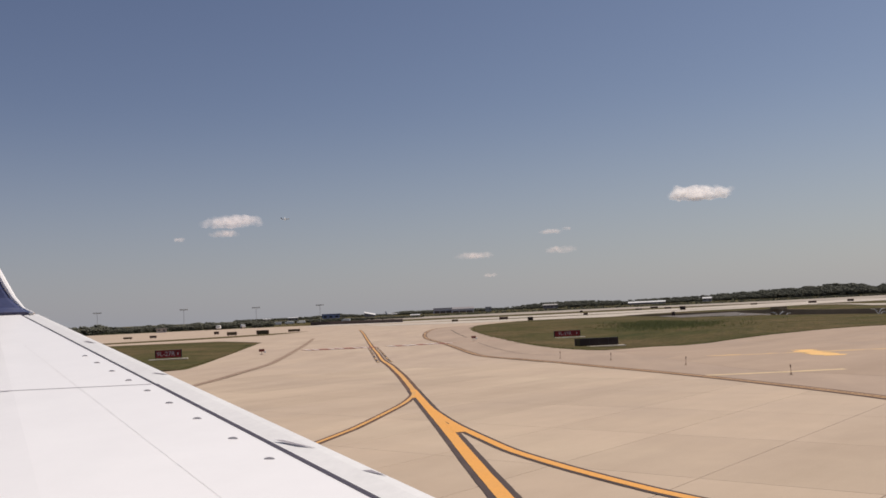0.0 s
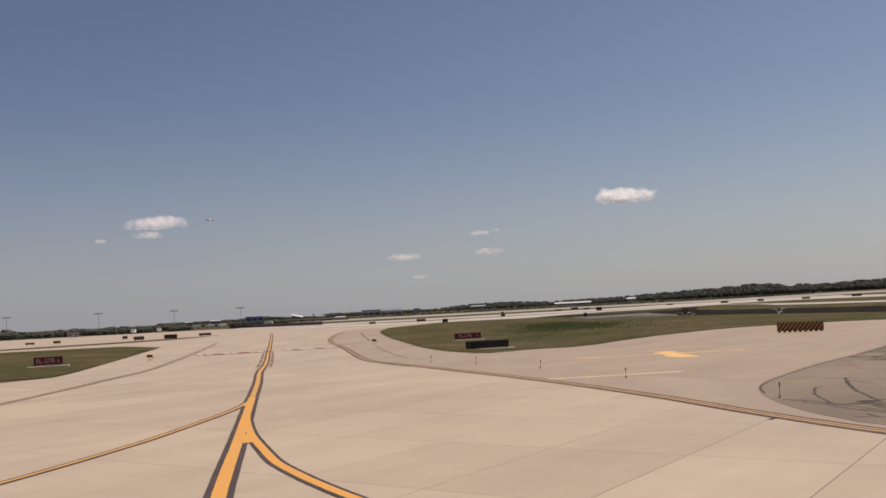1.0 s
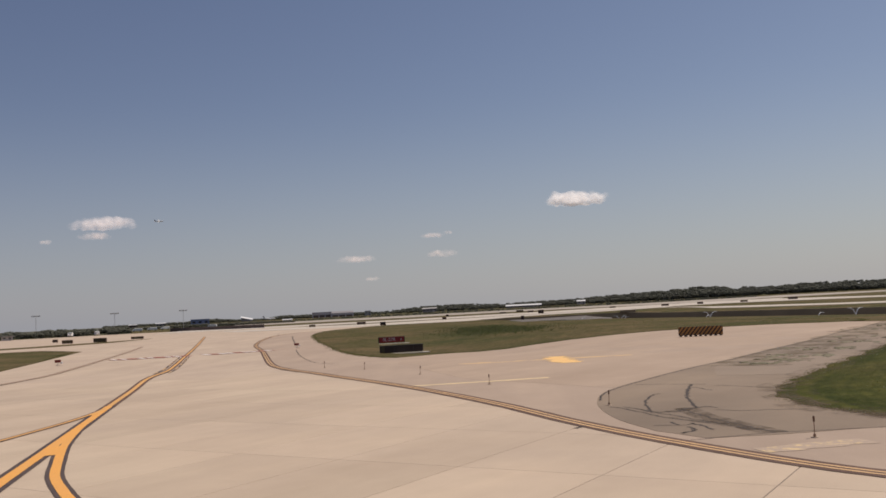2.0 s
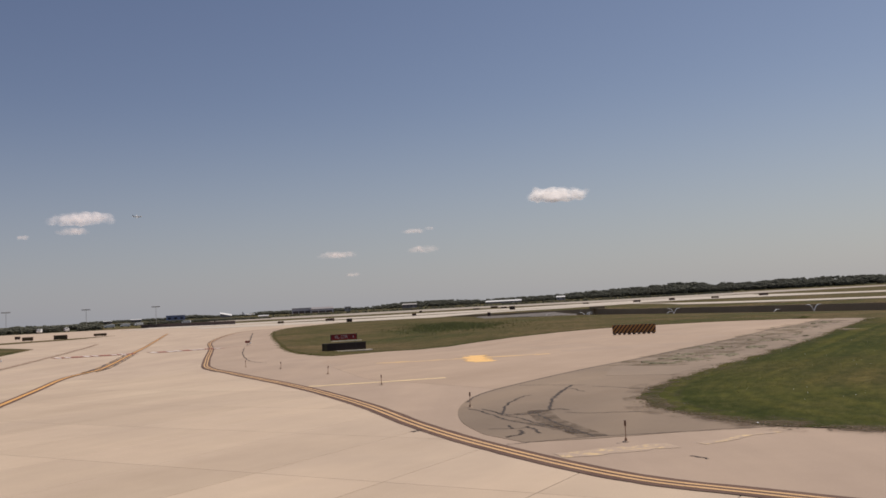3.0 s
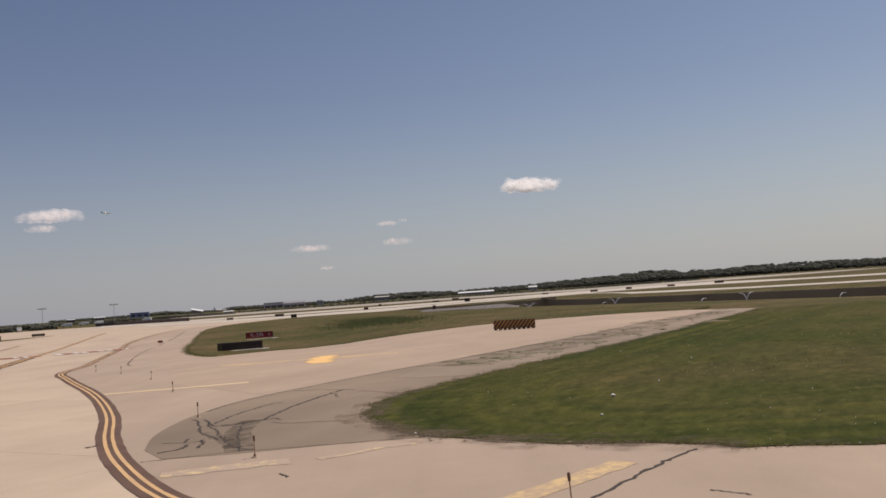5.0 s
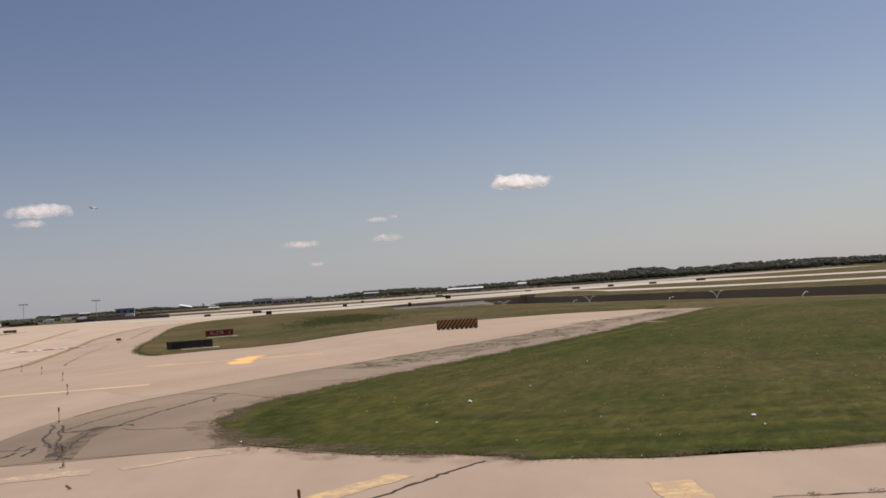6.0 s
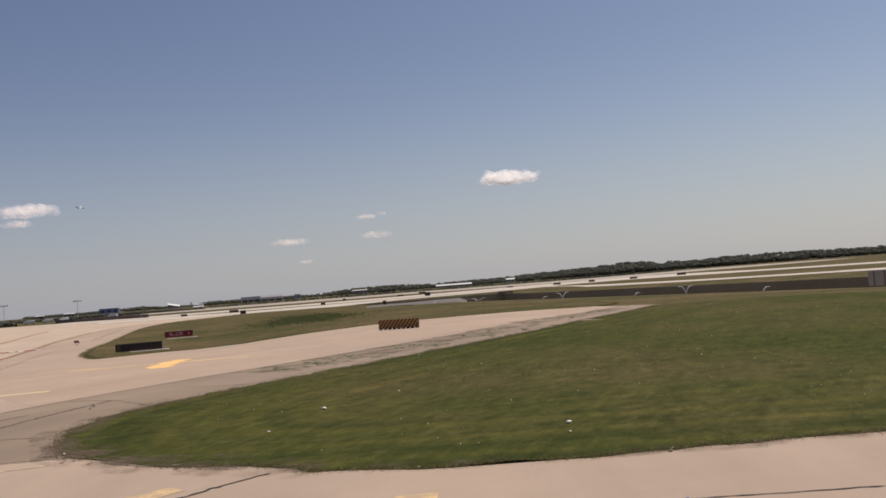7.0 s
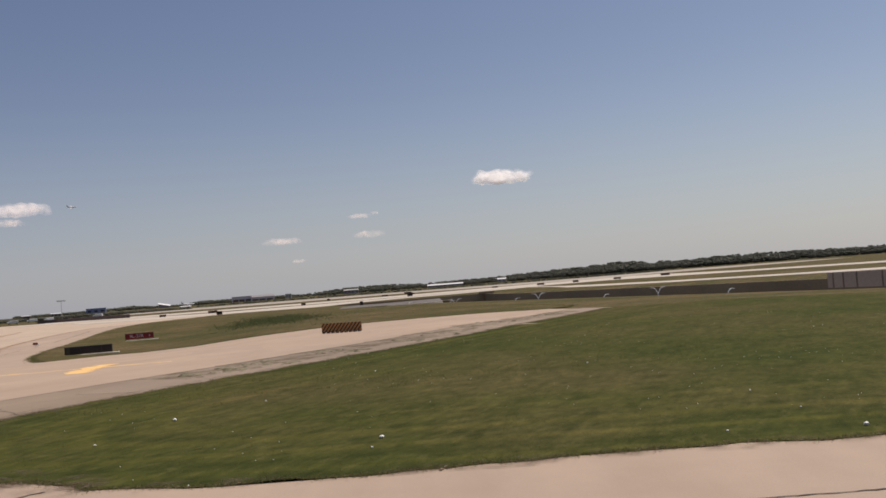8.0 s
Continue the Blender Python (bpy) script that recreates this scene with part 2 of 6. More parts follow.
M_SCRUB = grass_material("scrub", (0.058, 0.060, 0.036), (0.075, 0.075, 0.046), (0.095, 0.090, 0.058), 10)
M_WEED = leaf_material("grey_green_weeds", (0.165, 0.145, 0.088), (0.20, 0.175, 0.11), (0.25, 0.212, 0.14), 0.1)
M_RUBBLE = worn("broken_asphalt", (0.40, 0.325, 0.26), (0.27, 0.215, 0.17), 3.0, 0.95)
M_BARK = worn("bark", (0.10, 0.08, 0.06), (0.06, 0.05, 0.04), 2.0, 0.95)
M_YELLOW = worn("yellow_marking_paint", (0.77, 0.36, 0.08), (0.70, 0.35, 0.105), 2.5, 0.7, amount=0.5)
M_EDGEY = worn("worn_edge_yellow", (0.62, 0.385, 0.185), (0.51, 0.325, 0.17), 2.5, 0.8, amount=0.8)
M_DULLY = worn("dull_yellow_marking_paint", (0.68, 0.36, 0.11), (0.56, 0.31, 0.125), 2.5, 0.75, amount=0.7)
M_PALE = worn("faded_yellow_paint", (0.70, 0.52, 0.29), (0.52, 0.39, 0.25), 3.0, 0.8, amount=0.8)


def flaked_material(name, paint, under, scale, keep):
    """Old paint that has flaked off the concrete in places."""
    m, nt, b = material(name, 0.8, 0, 0.25)
    v = coords(nt)
    f = noise_tex(nt, v, scale, 6, 0.7)
    c = ramp(nt, f, [(keep - 0.06, under), (keep + 0.06, paint)])
    g = ramp(nt, noise_tex(nt, v, 25, 3), [(0.3, (0.85, 0.85, 0.85)), (0.7, (1.08, 1.08, 1.08))])
    c = mix(nt, c, g, 0.8, "MULTIPLY")
    nt.links.new(c, b.inputs["Base Color"])
    return m


M_FLAKED = flaked_material("flaked_yellow_paint", (0.60, 0.42, 0.21), (0.44, 0.312, 0.20), 2.6, 0.52)
M_BLOCKLINE = flaked_material("thin_yellow_paint", (0.60, 0.40, 0.20), (0.41, 0.302, 0.222), 0.7, 0.48)
M_BLOCK = flaked_material("yellow_block_paint", (0.80, 0.49, 0.19), (0.56, 0.38, 0.22), 0.8, 0.36)
M_RAGGED = flaked_material("mostly_gone_yellow_paint", (0.62, 0.45, 0.24), (0.40, 0.30, 0.225), 2.6, 0.56)
M_BLACKP = worn("black_marking_paint", (0.072, 0.049, 0.043), (0.115, 0.078, 0.062), 3.0, 0.7)
M_WHITEP = worn("white_marking_paint", (0.82, 0.77, 0.71), (0.72, 0.65, 0.58), 3.0, 0.7)
M_LEFTB = worn("brown_worn_band", (0.20, 0.125, 0.085), (0.26, 0.17, 0.12), 3.0, 0.8)
M_LEFTL = worn("tan_worn_line", (0.44, 0.325, 0.23), (0.37, 0.265, 0.19), 3.0, 0.8)
M_BROWNB = worn("brown_black_band", (0.11, 0.060, 0.041), (0.165, 0.10, 0.07), 3.0, 0.8)
M_BROWNP = worn("red_brown_marking", (0.27, 0.075, 0.055), (0.32, 0.125, 0.085), 3.0, 0.8)
M_RED = worn("sign_red", (0.25, 0.022, 0.026), (0.18, 0.02, 0.022), 2.0, 0.45)
M_SIGNW = worn("sign_white", (0.58, 0.50, 0.50), (0.48, 0.42, 0.42), 2.0, 0.45)
M_SIGNB = worn("sign_black", (0.040, 0.026, 0.022), (0.06, 0.042, 0.036), 2.0, 0.6)
M_OLIVE = worn("sign_back_olive", (0.10, 0.08, 0.04), (0.06, 0.05, 0.03), 2.0, 0.6)
M_STEEL = worn("galvanised_steel", (0.50, 0.49, 0.47), (0.38, 0.37, 0.36), 2.0, 0.5, 0.4)
M_WHITEST = worn("white_painted_steel", (0.78, 0.77, 0.74), (0.66, 0.65, 0.62), 2.0, 0.5)
M_DARKST = worn("dark_steel", (0.07, 0.06, 0.055), (0.04, 0.035, 0.03), 2.0, 0.6)
M_PAD = worn("pad_concrete", (0.50, 0.45, 0.38), (0.40, 0.36, 0.30), 1.0, 0.9)
M_WALL = worn("stained_retaining_wall", (0.30, 0.235, 0.145), (0.215, 0.167, 0.103), 0.4, 0.9)
M_COPE = worn("coping_concrete", (0.46, 0.42, 0.38), (0.38, 0.34, 0.30), 0.6, 0.9)
M_FENCE = worn("grey_panel", (0.47, 0.40, 0.33), (0.38, 0.325, 0.27), 0.5, 0.7)
M_FENCEPOST = worn("brown_grey_post", (0.22, 0.18, 0.15), (0.15, 0.125, 0.11), 0.5, 0.8)
M_ORANGE = worn("barricade_orange", (0.42, 0.215, 0.065), (0.33, 0.17, 0.05), 2.0, 0.6)
M_BARBLK = worn("barricade_black", (0.055, 0.035, 0.025), (0.08, 0.05, 0.03), 2.0, 0.6)
M_BLUEREF = worn("dark_reflector", (0.17, 0.095, 0.06), (0.11, 0.065, 0.045), 2.0, 0.3)
M_BGREY = worn("grey_cladding", (0.27, 0.245, 0.245), (0.22, 0.20, 0.20), 0.1, 0.7)
M_BMAUVE = worn("mauve_grey_cladding", (0.66, 0.60, 0.60), (0.58, 0.53, 0.53), 0.1, 0.7)
M_BLIGHT = worn("pale_cladding", (0.46, 0.43, 0.40), (0.38, 0.36, 0.34), 0.1, 0.7)
M_BDARK = worn("dark_cladding", (0.15, 0.112, 0.098), (0.11, 0.085, 0.075), 0.1, 0.7)
M_BBLUE = worn("blue_cladding", (0.20, 0.245, 0.40), (0.17, 0.21, 0.34), 0.1, 0.6)
M_ROOFW = worn("white_roof", (0.68, 0.665, 0.65), (0.58, 0.57, 0.55), 0.1, 0.6)
M_GLASSD = worn("dark_window_glass", (0.03, 0.035, 0.04), (0.05, 0.055, 0.06), 0.1, 0.15)


def cloud_material(name, thin, thick, tint):
    """White droplets, see-through at the thin places."""
    m, nt, b = material(name, 1.0, 0, 0.0)
    b.inputs["Base Color"].default_value = (*tint, 1)
    clear = nt.nodes.new("ShaderNodeBsdfTransparent")
    mx = nt.nodes.new("ShaderNodeMixShader")
    nt.links.new(clear.outputs["BSDF"], mx.inputs[1])
    nt.links.new(b.outputs["BSDF"], mx.inputs[2])
    nt.links.new(mx.outputs["Shader"], nt.nodes["Material Output"].inputs["Surface"])
    f = noise_tex(nt, coords(nt), 0.014, 3, 0.55)
    r = ramp(nt, f, [(0.35, (thin,) * 3), (0.6, (thick,) * 3)])
    dens = nt.nodes.new("ShaderNodeAttribute")
    dens.attribute_name = "cover"
    nt.links.new(mix(nt, r, dens.outputs["Fac"], 1.0, "MULTIPLY"), mx.inputs["Fac"])
    return m


M_CLOUD = cloud_material("cloud", 0.62, 0.84, (0.93, 0.87, 0.82))
M_PALECLOUD = cloud_material("pale_cloud", 0.26, 0.50, (0.91, 0.81, 0.76))
M_THINCLOUD = cloud_material("thin_cloud", 0.12, 0.42, (0.90, 0.77, 0.70))
M_SKIN = worn("white_wing_paint", (0.885, 0.858, 0.838), (0.845, 0.815, 0.80), 0.3, 0.4, spec=0.4, amount=0.4, grain=0.15)
for key, value in (("Coat Weight", 0.12), ("Coat Roughness", 0.15)):
    M_SKIN.node_tree.nodes["Principled BSDF"].inputs[key].default_value = value
M_SLAT = worn("bare_slat_metal", (0.86, 0.835, 0.80), (0.75, 0.725, 0.695), 2.0, 0.4, 0.05, amount=0.6, grain=0.35)
M_GAP = worn("dark_gap", (0.085, 0.075, 0.095), (0.06, 0.055, 0.07), 2.0, 0.6)
M_LINE = worn("panel_seam", (0.34, 0.31, 0.33), (0.28, 0.26, 0.28), 2.0, 0.7)
M_NAVY = worn("navy_paint", (0.075, 0.085, 0.165), (0.06, 0.07, 0.14), 1.0, 0.3)
M_TYRE = worn("tyre_rubber", (0.03, 0.03, 0.03), (0.02, 0.02, 0.02), 3.0, 0.8)
M_LITTER = worn("white_litter", (0.85, 0.84, 0.80), (0.75, 0.74, 0.7), 4.0, 0.7)

# ---- helpers for meshes ----


def part(name, bm, mat, parent=None, label="", smooth=False):
    me = bpy.data.meshes.new(name)
    bm.to_mesh(me)
    bm.free()
    me.materials.append(mat)
    if smooth:
        me.shade_smooth()
    ob = new(name, me)
    if parent is not None:
        ob.parent = parent
    if label:
        tagged(ob, label)
    return ob


def thing(name, m, label, category, group=""):
    ob = new(name)
    ob.matrix_basis = m
    return tagged(ob, label, category, group)


def shared(name, me, parent, m):
    ob = new(name, me)
    ob.parent = parent
    ob.matrix_basis = m
    return ob


def box(bm, sx, sy, sz, m=None, bevel=0.0):
    """A box that stands on z = 0 of its pose, centred in x and y."""
    m = m or Matrix()
    r = bmesh.ops.create_cube(bm, size=1, matrix=m @ Matrix.Translation((0, 0, sz / 2)) @ Matrix.Diagonal((sx, sy, sz, 1)))
    if bevel:
        es = list({e for v in r["verts"] for e in v.link_edges})
        bmesh.ops.bevel(bm, geom=es, offset=bevel, segments=2, affect="EDGES", profile=0.5)
    return bm


def boxed(sx, sy, sz, m=None, bevel=0.0):
    return box(bmesh.new(), sx, sy, sz, m, bevel)


def rod(bm, a, b, r1, r2=None, n=10):
    a, b = Vector(a), Vector(b)
    d = b - a
    m = Matrix.Translation((a + b) / 2) @ d.to_track_quat("Z", "Y").to_matrix().to_4x4()
    bmesh.ops.create_cone(bm, cap_ends=True, segments=n, radius1=r1, radius2=r1 if r2 is None else r2, depth=d.length, matrix=m)
    return bm


def tube(bm, pts, radii, n=8):
    """A bent round bar through the points."""
    rings = []
    pts = [Vector(p) for p in pts]
    for i, p in enumerate(pts):
        d = (pts[min(i + 1, len(pts) - 1)] - pts[max(i - 1, 0)]).normalized()
        q = d.to_track_quat("Z", "Y")
        rings.append([bm.verts.new(p + q @ Vector((radii[i] * math.cos(k * math.tau / n), radii[i] * math.sin(k * math.tau / n), 0))) for k in range(n)])
    for r0, r1 in zip(rings, rings[1:]):
        for k in range(n):
            bm.faces.new((r0[k], r0[(k + 1) % n], r1[(k + 1) % n], r1[k]))
    bm.faces.new(rings[0][::-1])
    bm.faces.new(rings[-1])
    return bm


def curve(points, n=8, closed=False):
    """A smooth line through a few points."""
    p = [Vector((*q, 0)) for q in points]
    out = []
    last = len(p) if closed else len(p) - 1
    for i in range(last):
        if closed:
            a, b, c, d = p[i - 1], p[i], p[(i + 1) % len(p)], p[(i + 2) % len(p)]
        else:
            a, b, c, d = p[max(i - 1, 0)], p[i], p[i + 1], p[min(i + 2, len(p) - 1)]
        for k in range(n):
            t = k / n
            out.append(0.5 * ((2 * b) + (c - a) * t + (2 * a - 5 * b + 4 * c - d) * t * t + (3 * b - a - 3 * c + d) * t ** 3))
    if not closed:
        out.append(p[-1])
    return [(q.x, q.y) for q in out]


def step(a, b, x):
    t = min(1.0, max(0.0, (x - a) / (b - a)))
    return t * t * (3 - 2 * t)


# the sunken road: u runs across it (0 at its median), v along it
ROAD_E, ROAD_N, ROAD_P = Vector((0.225, -0.974)), Vector((0.974, 0.225)), Vector((120.0, 196.0))


def road(u, v):
    p = ROAD_P + u * ROAD_N + v * ROAD_E
    return p.x, p.y


def to_road(x, y):
    d = Vector((x, y)) - ROAD_P
    return d.dot(ROAD_N), d.dot(ROAD_E)


def terrain(x, y):
    """The lie of the land: level, with a shallow hollow round the signs and a swale along the sunken road."""
    u, v = to_road(x, y)
    d = -0.65 * step(62, 92, y) * (1 - step(140, 230, y)) * step(-45, 0, x) * (1 - step(22, 50, x))
    d += 0.2 * step(62, 76, y) * (1 - step(84, 100, y)) * step(24, 36, x) * (1 - step(50, 62, x))
    d -= 0.30 * step(90, 96, y) * (1 - step(150, 198, y)) * step(12, 18, x) * (1 - step(24, 36, x))
    d -= (0.62 + 0.43 * step(-33, 25, u)) * (1 - step(26, 62, abs(u))) * step(-150, -90, v)
    return d


def sheet(name, outline, dz, mat, label, category, deep=0.1, cell=6.0, parent=None):
    """A flat layer of paving with thickness that follows the land."""
    bm = bmesh.new()
    f = bm.faces.new([bm.verts.new((x, y, 0)) for x, y in outline])
    if f.normal.z < 0 or f.calc_area() == 0:
        f.normal_update()
    bmesh.ops.triangulate(bm, faces=list(bm.faces))
    xs, ys = [p[0] for p in outline], [p[1] for p in outline]
    if cell and max(ys) > 60:
        for axis, lo, hi in ((0, max(min(xs), -60), min(max(xs), 190)), (1, max(min(ys), 60), min(max(ys), 340))):
            k = math.ceil(lo / cell)
            while k * cell < hi:
                co, no = Vector((0, 0, 0)), Vector((0, 0, 0))
                co[axis], no[axis] = k * cell, 1
                bmesh.ops.bisect_plane(bm, geom=bm.verts[:] + bm.edges[:] + bm.faces[:], plane_co=co, plane_no=no)
                k += 1
    rim = [e for e in bm.edges if len(e.link_faces) == 1]
    for v in bm.verts:
        v.co.z = terrain(v.co.x, v.co.y) + dz
    ex = bmesh.ops.extrude_edge_only(bm, edges=rim)
    for v in ex["geom"]:
        if isinstance(v, bmesh.types.BMVert):
            v.co.z -= deep
    bmesh.ops.recalc_face_normals(bm, faces=bm.faces[:])
    if sum(fc.normal.z for fc in bm.faces) < 0:
        bmesh.ops.reverse_faces(bm, faces=bm.faces[:])
    ob = part(name, bm, mat, parent)
    return tagged(ob, label, category, "", "structure") if parent is None else ob


def ribbon(name, pts, width, dz, mat, parent=None, ragged=0.0, seed=1, pitch=3.0, wander=0.0):
    """A painted or poured strip along a line."""
    rnd = random.Random(seed)
    bm = bmesh.new()
    dense = []
    for a, b in zip(pts, pts[1:]):
        n = max(1, int(math.dist(a, b) / pitch))
        dense += [(a[0] + (b[0] - a[0]) * k / n, a[1] + (b[1] - a[1]) * k / n) for k in range(n)]
    dense.append(pts[-1])
    prev = None
    for i, (x, y) in enumerate(dense):
        a, b = Vector(dense[max(i - 1, 0)]), Vector(dense[min(i + 1, len(dense) - 1)])
        d = (b - a).normalized()
        nrm = Vector((-d.y, d.x))
        sway = rnd.uniform(-wander, wander)
        x, y = x + nrm.x * sway, y + nrm.y * sway
        row = []
        for s in (-0.5, 0.5):
            w = s * width * (1 + ragged * rnd.uniform(-1, 1))
            px, py = x + nrm.x * w, y + nrm.y * w
            row.append(bm.verts.new((px, py, terrain(px, py) + dz)))
        if prev:
            bm.faces.new((prev[1], prev[0], row[0], row[1]))
        prev = row
    bmesh.ops.recalc_face_normals(bm, faces=bm.faces[:])
    if bm.faces and sum(f.normal.z for f in bm.faces) < 0:
        bmesh.ops.reverse_faces(bm, faces=bm.faces[:])
    return part(name, bm, mat, parent)


def offset_line(pts, d):
    out = []
    for i, p in enumerate(pts):
        a, b = Vector(pts[max(i - 1, 0)]), Vector(pts[min(i + 1, len(pts) - 1)])
        t = (b - a).normalized()
        out.append((p[0] - t.y * d, p[1] + t.x * d))
    return out


# ---- ground ----
HOLE = (-33.0, 25.0, -120.0, 160.0)     # u and v limits of the sunken road


def build_ground():
    us = [-4600, -3000, -2000, -1200, -800, -500, -350, -260] + [-200 + 6 * k for k in range(27)] + [-38, -33, -21, 25, 31, 37, 43, 50, 62, 80, 110, 160, 240, 400, 700, 1200, 2000, 3000, 4600]
    vs = [-4600, -3000, -2000, -1200, -700, -450, -300, -220, -180, -150, -140, -130, -120] + [-114 + 6 * k for k in range(46)] + [160, 166, 180, 200, 230, 280, 360, 500, 800, 1400, 2400, 4600]
    us, vs = sorted(set(us)), sorted(set(vs))
    bm = bmesh.new()
    grid = []
    for u in us:
        col = []
        for v in vs:
            x, y = road(u, v)
            col.append(bm.verts.new((x, y, terrain(x, y) - 0.05)))
        grid.append(col)
    for i in range(len(us) - 1):
        for j in range(len(vs) - 1):
            if us[i] >= HOLE[0] and us[i + 1] <= HOLE[1] and vs[j] >= HOLE[2] and vs[j + 1] <= HOLE[3]:
                continue
            bm.faces.new((grid[i][j], grid[i + 1][j], grid[i + 1][j + 1], grid[i][j + 1]))
    bmesh.ops.recalc_face_normals(bm, faces=bm.faces[:])
    if sum(f.normal.z for f in bm.faces) < 0:
        bmesh.ops.reverse_faces(bm, faces=bm.faces[:])
    return tagged(part("ground", bm, M_DRYGRASS, smooth=True), "mown green and brown airfield grass", "grass", "", "structure")


build_ground()

# edge between the slabs and the shoulder, from the far end to near the camera
EDGE = curve([(6, 232), (-1.5, 212), (-3.7, 185), (-3.2, 155), (-0.2, 127), (2.9, 92), (5.4, 70), (8.2, 59.3), (12.4, 45.8), (15, 35.4),
              (16.4, 27.6), (17.6, 22.6), (19.3, 17.6), (21.1, 14.9), (25, 10.5), (32, 5.5), (44, -1), (70, -8)], 8)
# rim of the hollow grass with the signs
SIGN_GRASS = curve([(15.3, 86.5), (12.3, 96), (10.1, 112), (8.2, 142), (6.2, 178), (6.6, 206), (12, 235), (26, 268), (40, 262), (52, 235), (70, 180)], 6) + \
    curve([(73, 130), (74, 104), (69, 98.8), (61, 103.2), (46, 102.4), (38, 100), (28.5, 96.3), (20, 90)], 4)
# asphalt tongue between the two taxiways
TONGUE = curve([(70.5, 93.6), (62, 83.6), (54.4, 74.6), (44, 63.4), (37.7, 56.6), (32.3, 50.6), (28.1, 46.3), (24.2, 41.8), (20.5, 37), (18.6, 32.5), (17.8, 28), (17.9, 24.6)], 6) + \
    curve([(18.6, 22.7), (20.6, 22.4), (25.6, 22.1), (30, 19), (50, 21), (72, 84)], 4)
def roughened(line, reach, seed):
    """The same line with the small bays and tongues of a grown edge."""
    out = []
    for a, b in zip(line, line[1:]):
        n = max(1, int(math.dist(a, b) / 0.45))
        out += [(a[0] + (b[0] - a[0]) * k / n, a[1] + (b[1] - a[1]) * k / n) for k in range(n)]
    return [(x + reach * (noise.noise((x * 0.55, y * 0.55, seed)) + 0.6 * noise.noise((x * 1.7, y * 1.7, seed))),
             y + reach * (noise.noise((x * 0.55, y * 0.55, seed + 5)) + 0.6 * noise.noise((x * 1.7, y * 1.7, seed + 5)))) for x, y in out]


GRASS_NEAR = roughened(curve([(72, 87.2), (62, 74.8), (52.8, 63.8), (44.8, 54.2), (38.2, 46.9), (33.4, 41.6), (28.7, 36.4), (25.6, 32), (24.5, 28), (24.7, 25), (26, 21.6), (29, 18.6)], 6) +
                       curve([(31.6, 16.6), (34.5, 15.3), (39.2, 14.2), (44, 13.5), (48, 12.4), (60, 9.6), (90, 3), (140, -8), (200, -16)], 5), 0.38, 3) + [(210, 20), (112, 60), (84, 84)]


def build_pavement():
    main = [(-150, -70), (-150, 40), (-60, 62), (-26, 68), (-22.6, 78), (-24.3, 92), (-27, 116), (-32, 158), (-44, 176), (-62, 178), (-120, 170),
            (-400, 140), (-420, 300), (-165, 428), (-95, 446), (-70, 440), (-22, 390), (40, 300), (26, 272), (12, 238), (5, 208), (5, 178), (7, 142), (9, 112), (11, 96),
            (14, 86), (20, 88), (20, 60), (40, 30), (60, 2), (130, -70)]
    sheet("pavement", main, -0.012, M_CONC, "pale tan concrete taxiway with stains and streaks", "taxiway")
    shoulder = [p for p in EDGE if p[1] > -7.5]
    outer = [(210, -14), (140, -6), (90, 4.5), (60, 11.4), (48, 14.2), (44, 15.2), (39, 16), (34.8, 17.4), (32, 18.6), (30, 20), (27, 23.5), (24, 38), (34, 54), (44, 64), (61, 84),
             (70, 93), (69.5, 99.2), (61, 103.8), (46, 103), (38, 100.6), (28.5, 97), (20, 91), (15.6, 87.3), (12.8, 96), (10.6, 112), (8.7, 142), (6.8, 178), (7.2, 206), (12.5, 234)]
    sheet("shoulder_pavement", [(210, -45), (70, -30)] + shoulder[::-1] + outer[::-1], 0.004, M_SHOULDER, "pinkish tan concrete taxiway shoulder", "taxiway")
    lane = curve([(21.2, 37.6), (24.3, 41.5), (28.2, 46), (32.4, 50.2), (37.8, 56.3), (44.1, 63.1), (54.5, 74.2), (62, 83.2), (70.4, 93.2)], 5) + [(69, 98.4)] + curve([(61, 102.8), (46, 102), (38, 99.6), (28.5, 96), (20, 90.4), (16, 86.8)], 4) + [(13.8, 66), (16, 48)]
    sheet("cross_taxiway_pavement", lane, 0.008, M_LANE, "closed cross taxiway of smooth tan concrete", "taxiway")
    sheet("asphalt_shoulder", TONGUE, 0.012, M_ASPHALT, "dark cracked old asphalt beside the taxiway", "asphalt")
    edge_strip = curve([(27, 40.6), (29.2, 45.6), (32.5, 49.9), (37.9, 56), (44.2, 62.8), (54.6, 73.9), (62, 82.8), (71.5, 92.5)], 5) + curve([(73, 87.5), (62, 74.6), (52.8, 63.6), (44.8, 54), (38.3, 46.7), (33.5, 41.4), (30.5, 38.5)], 5)
    sheet("weathered_edge", edge_strip, 0.018, M_GRAVEL, "weathered grey asphalt edge overgrown with weeds", "asphalt", 0.1)
    # grass beds that lie over the paving
    sheet("grass_verge", GRASS_NEAR, 0.0255, M_GRASS, "mown green grass verge between the taxiways", "grass", 0.12)
    sheet("grass_island", SIGN_GRASS, 0.03, M_DRYGRASS, "mown grass island holding the airfield signs", "grass", 0.12)
    left = curve([(-23.4, 78), (-24.6, 90), (-27.2, 116), (-31, 140), (-33, 156)], 4) + curve([(-44, 156.5), (-56, 156), (-90, 150)], 3) + [(-200, 120), (-200, 60), (-60, 64)]
    sheet("grass_triangle", left, 0.03, M_DRYGRASS, "triangle of mown grass beside the taxiway", "grass", 0.12)
    strip = [(-38, 252), (-42, 222), (-52, 206), (-78, 190), (-200, 140), (-200, 152), (-80, 206), (-60, 222), (-46, 240)]
    sheet("grass_strip", strip, 0.03, M_DRYGRASS, "narrow grass strip between two taxiways", "grass", 0.12)


build_pavement()


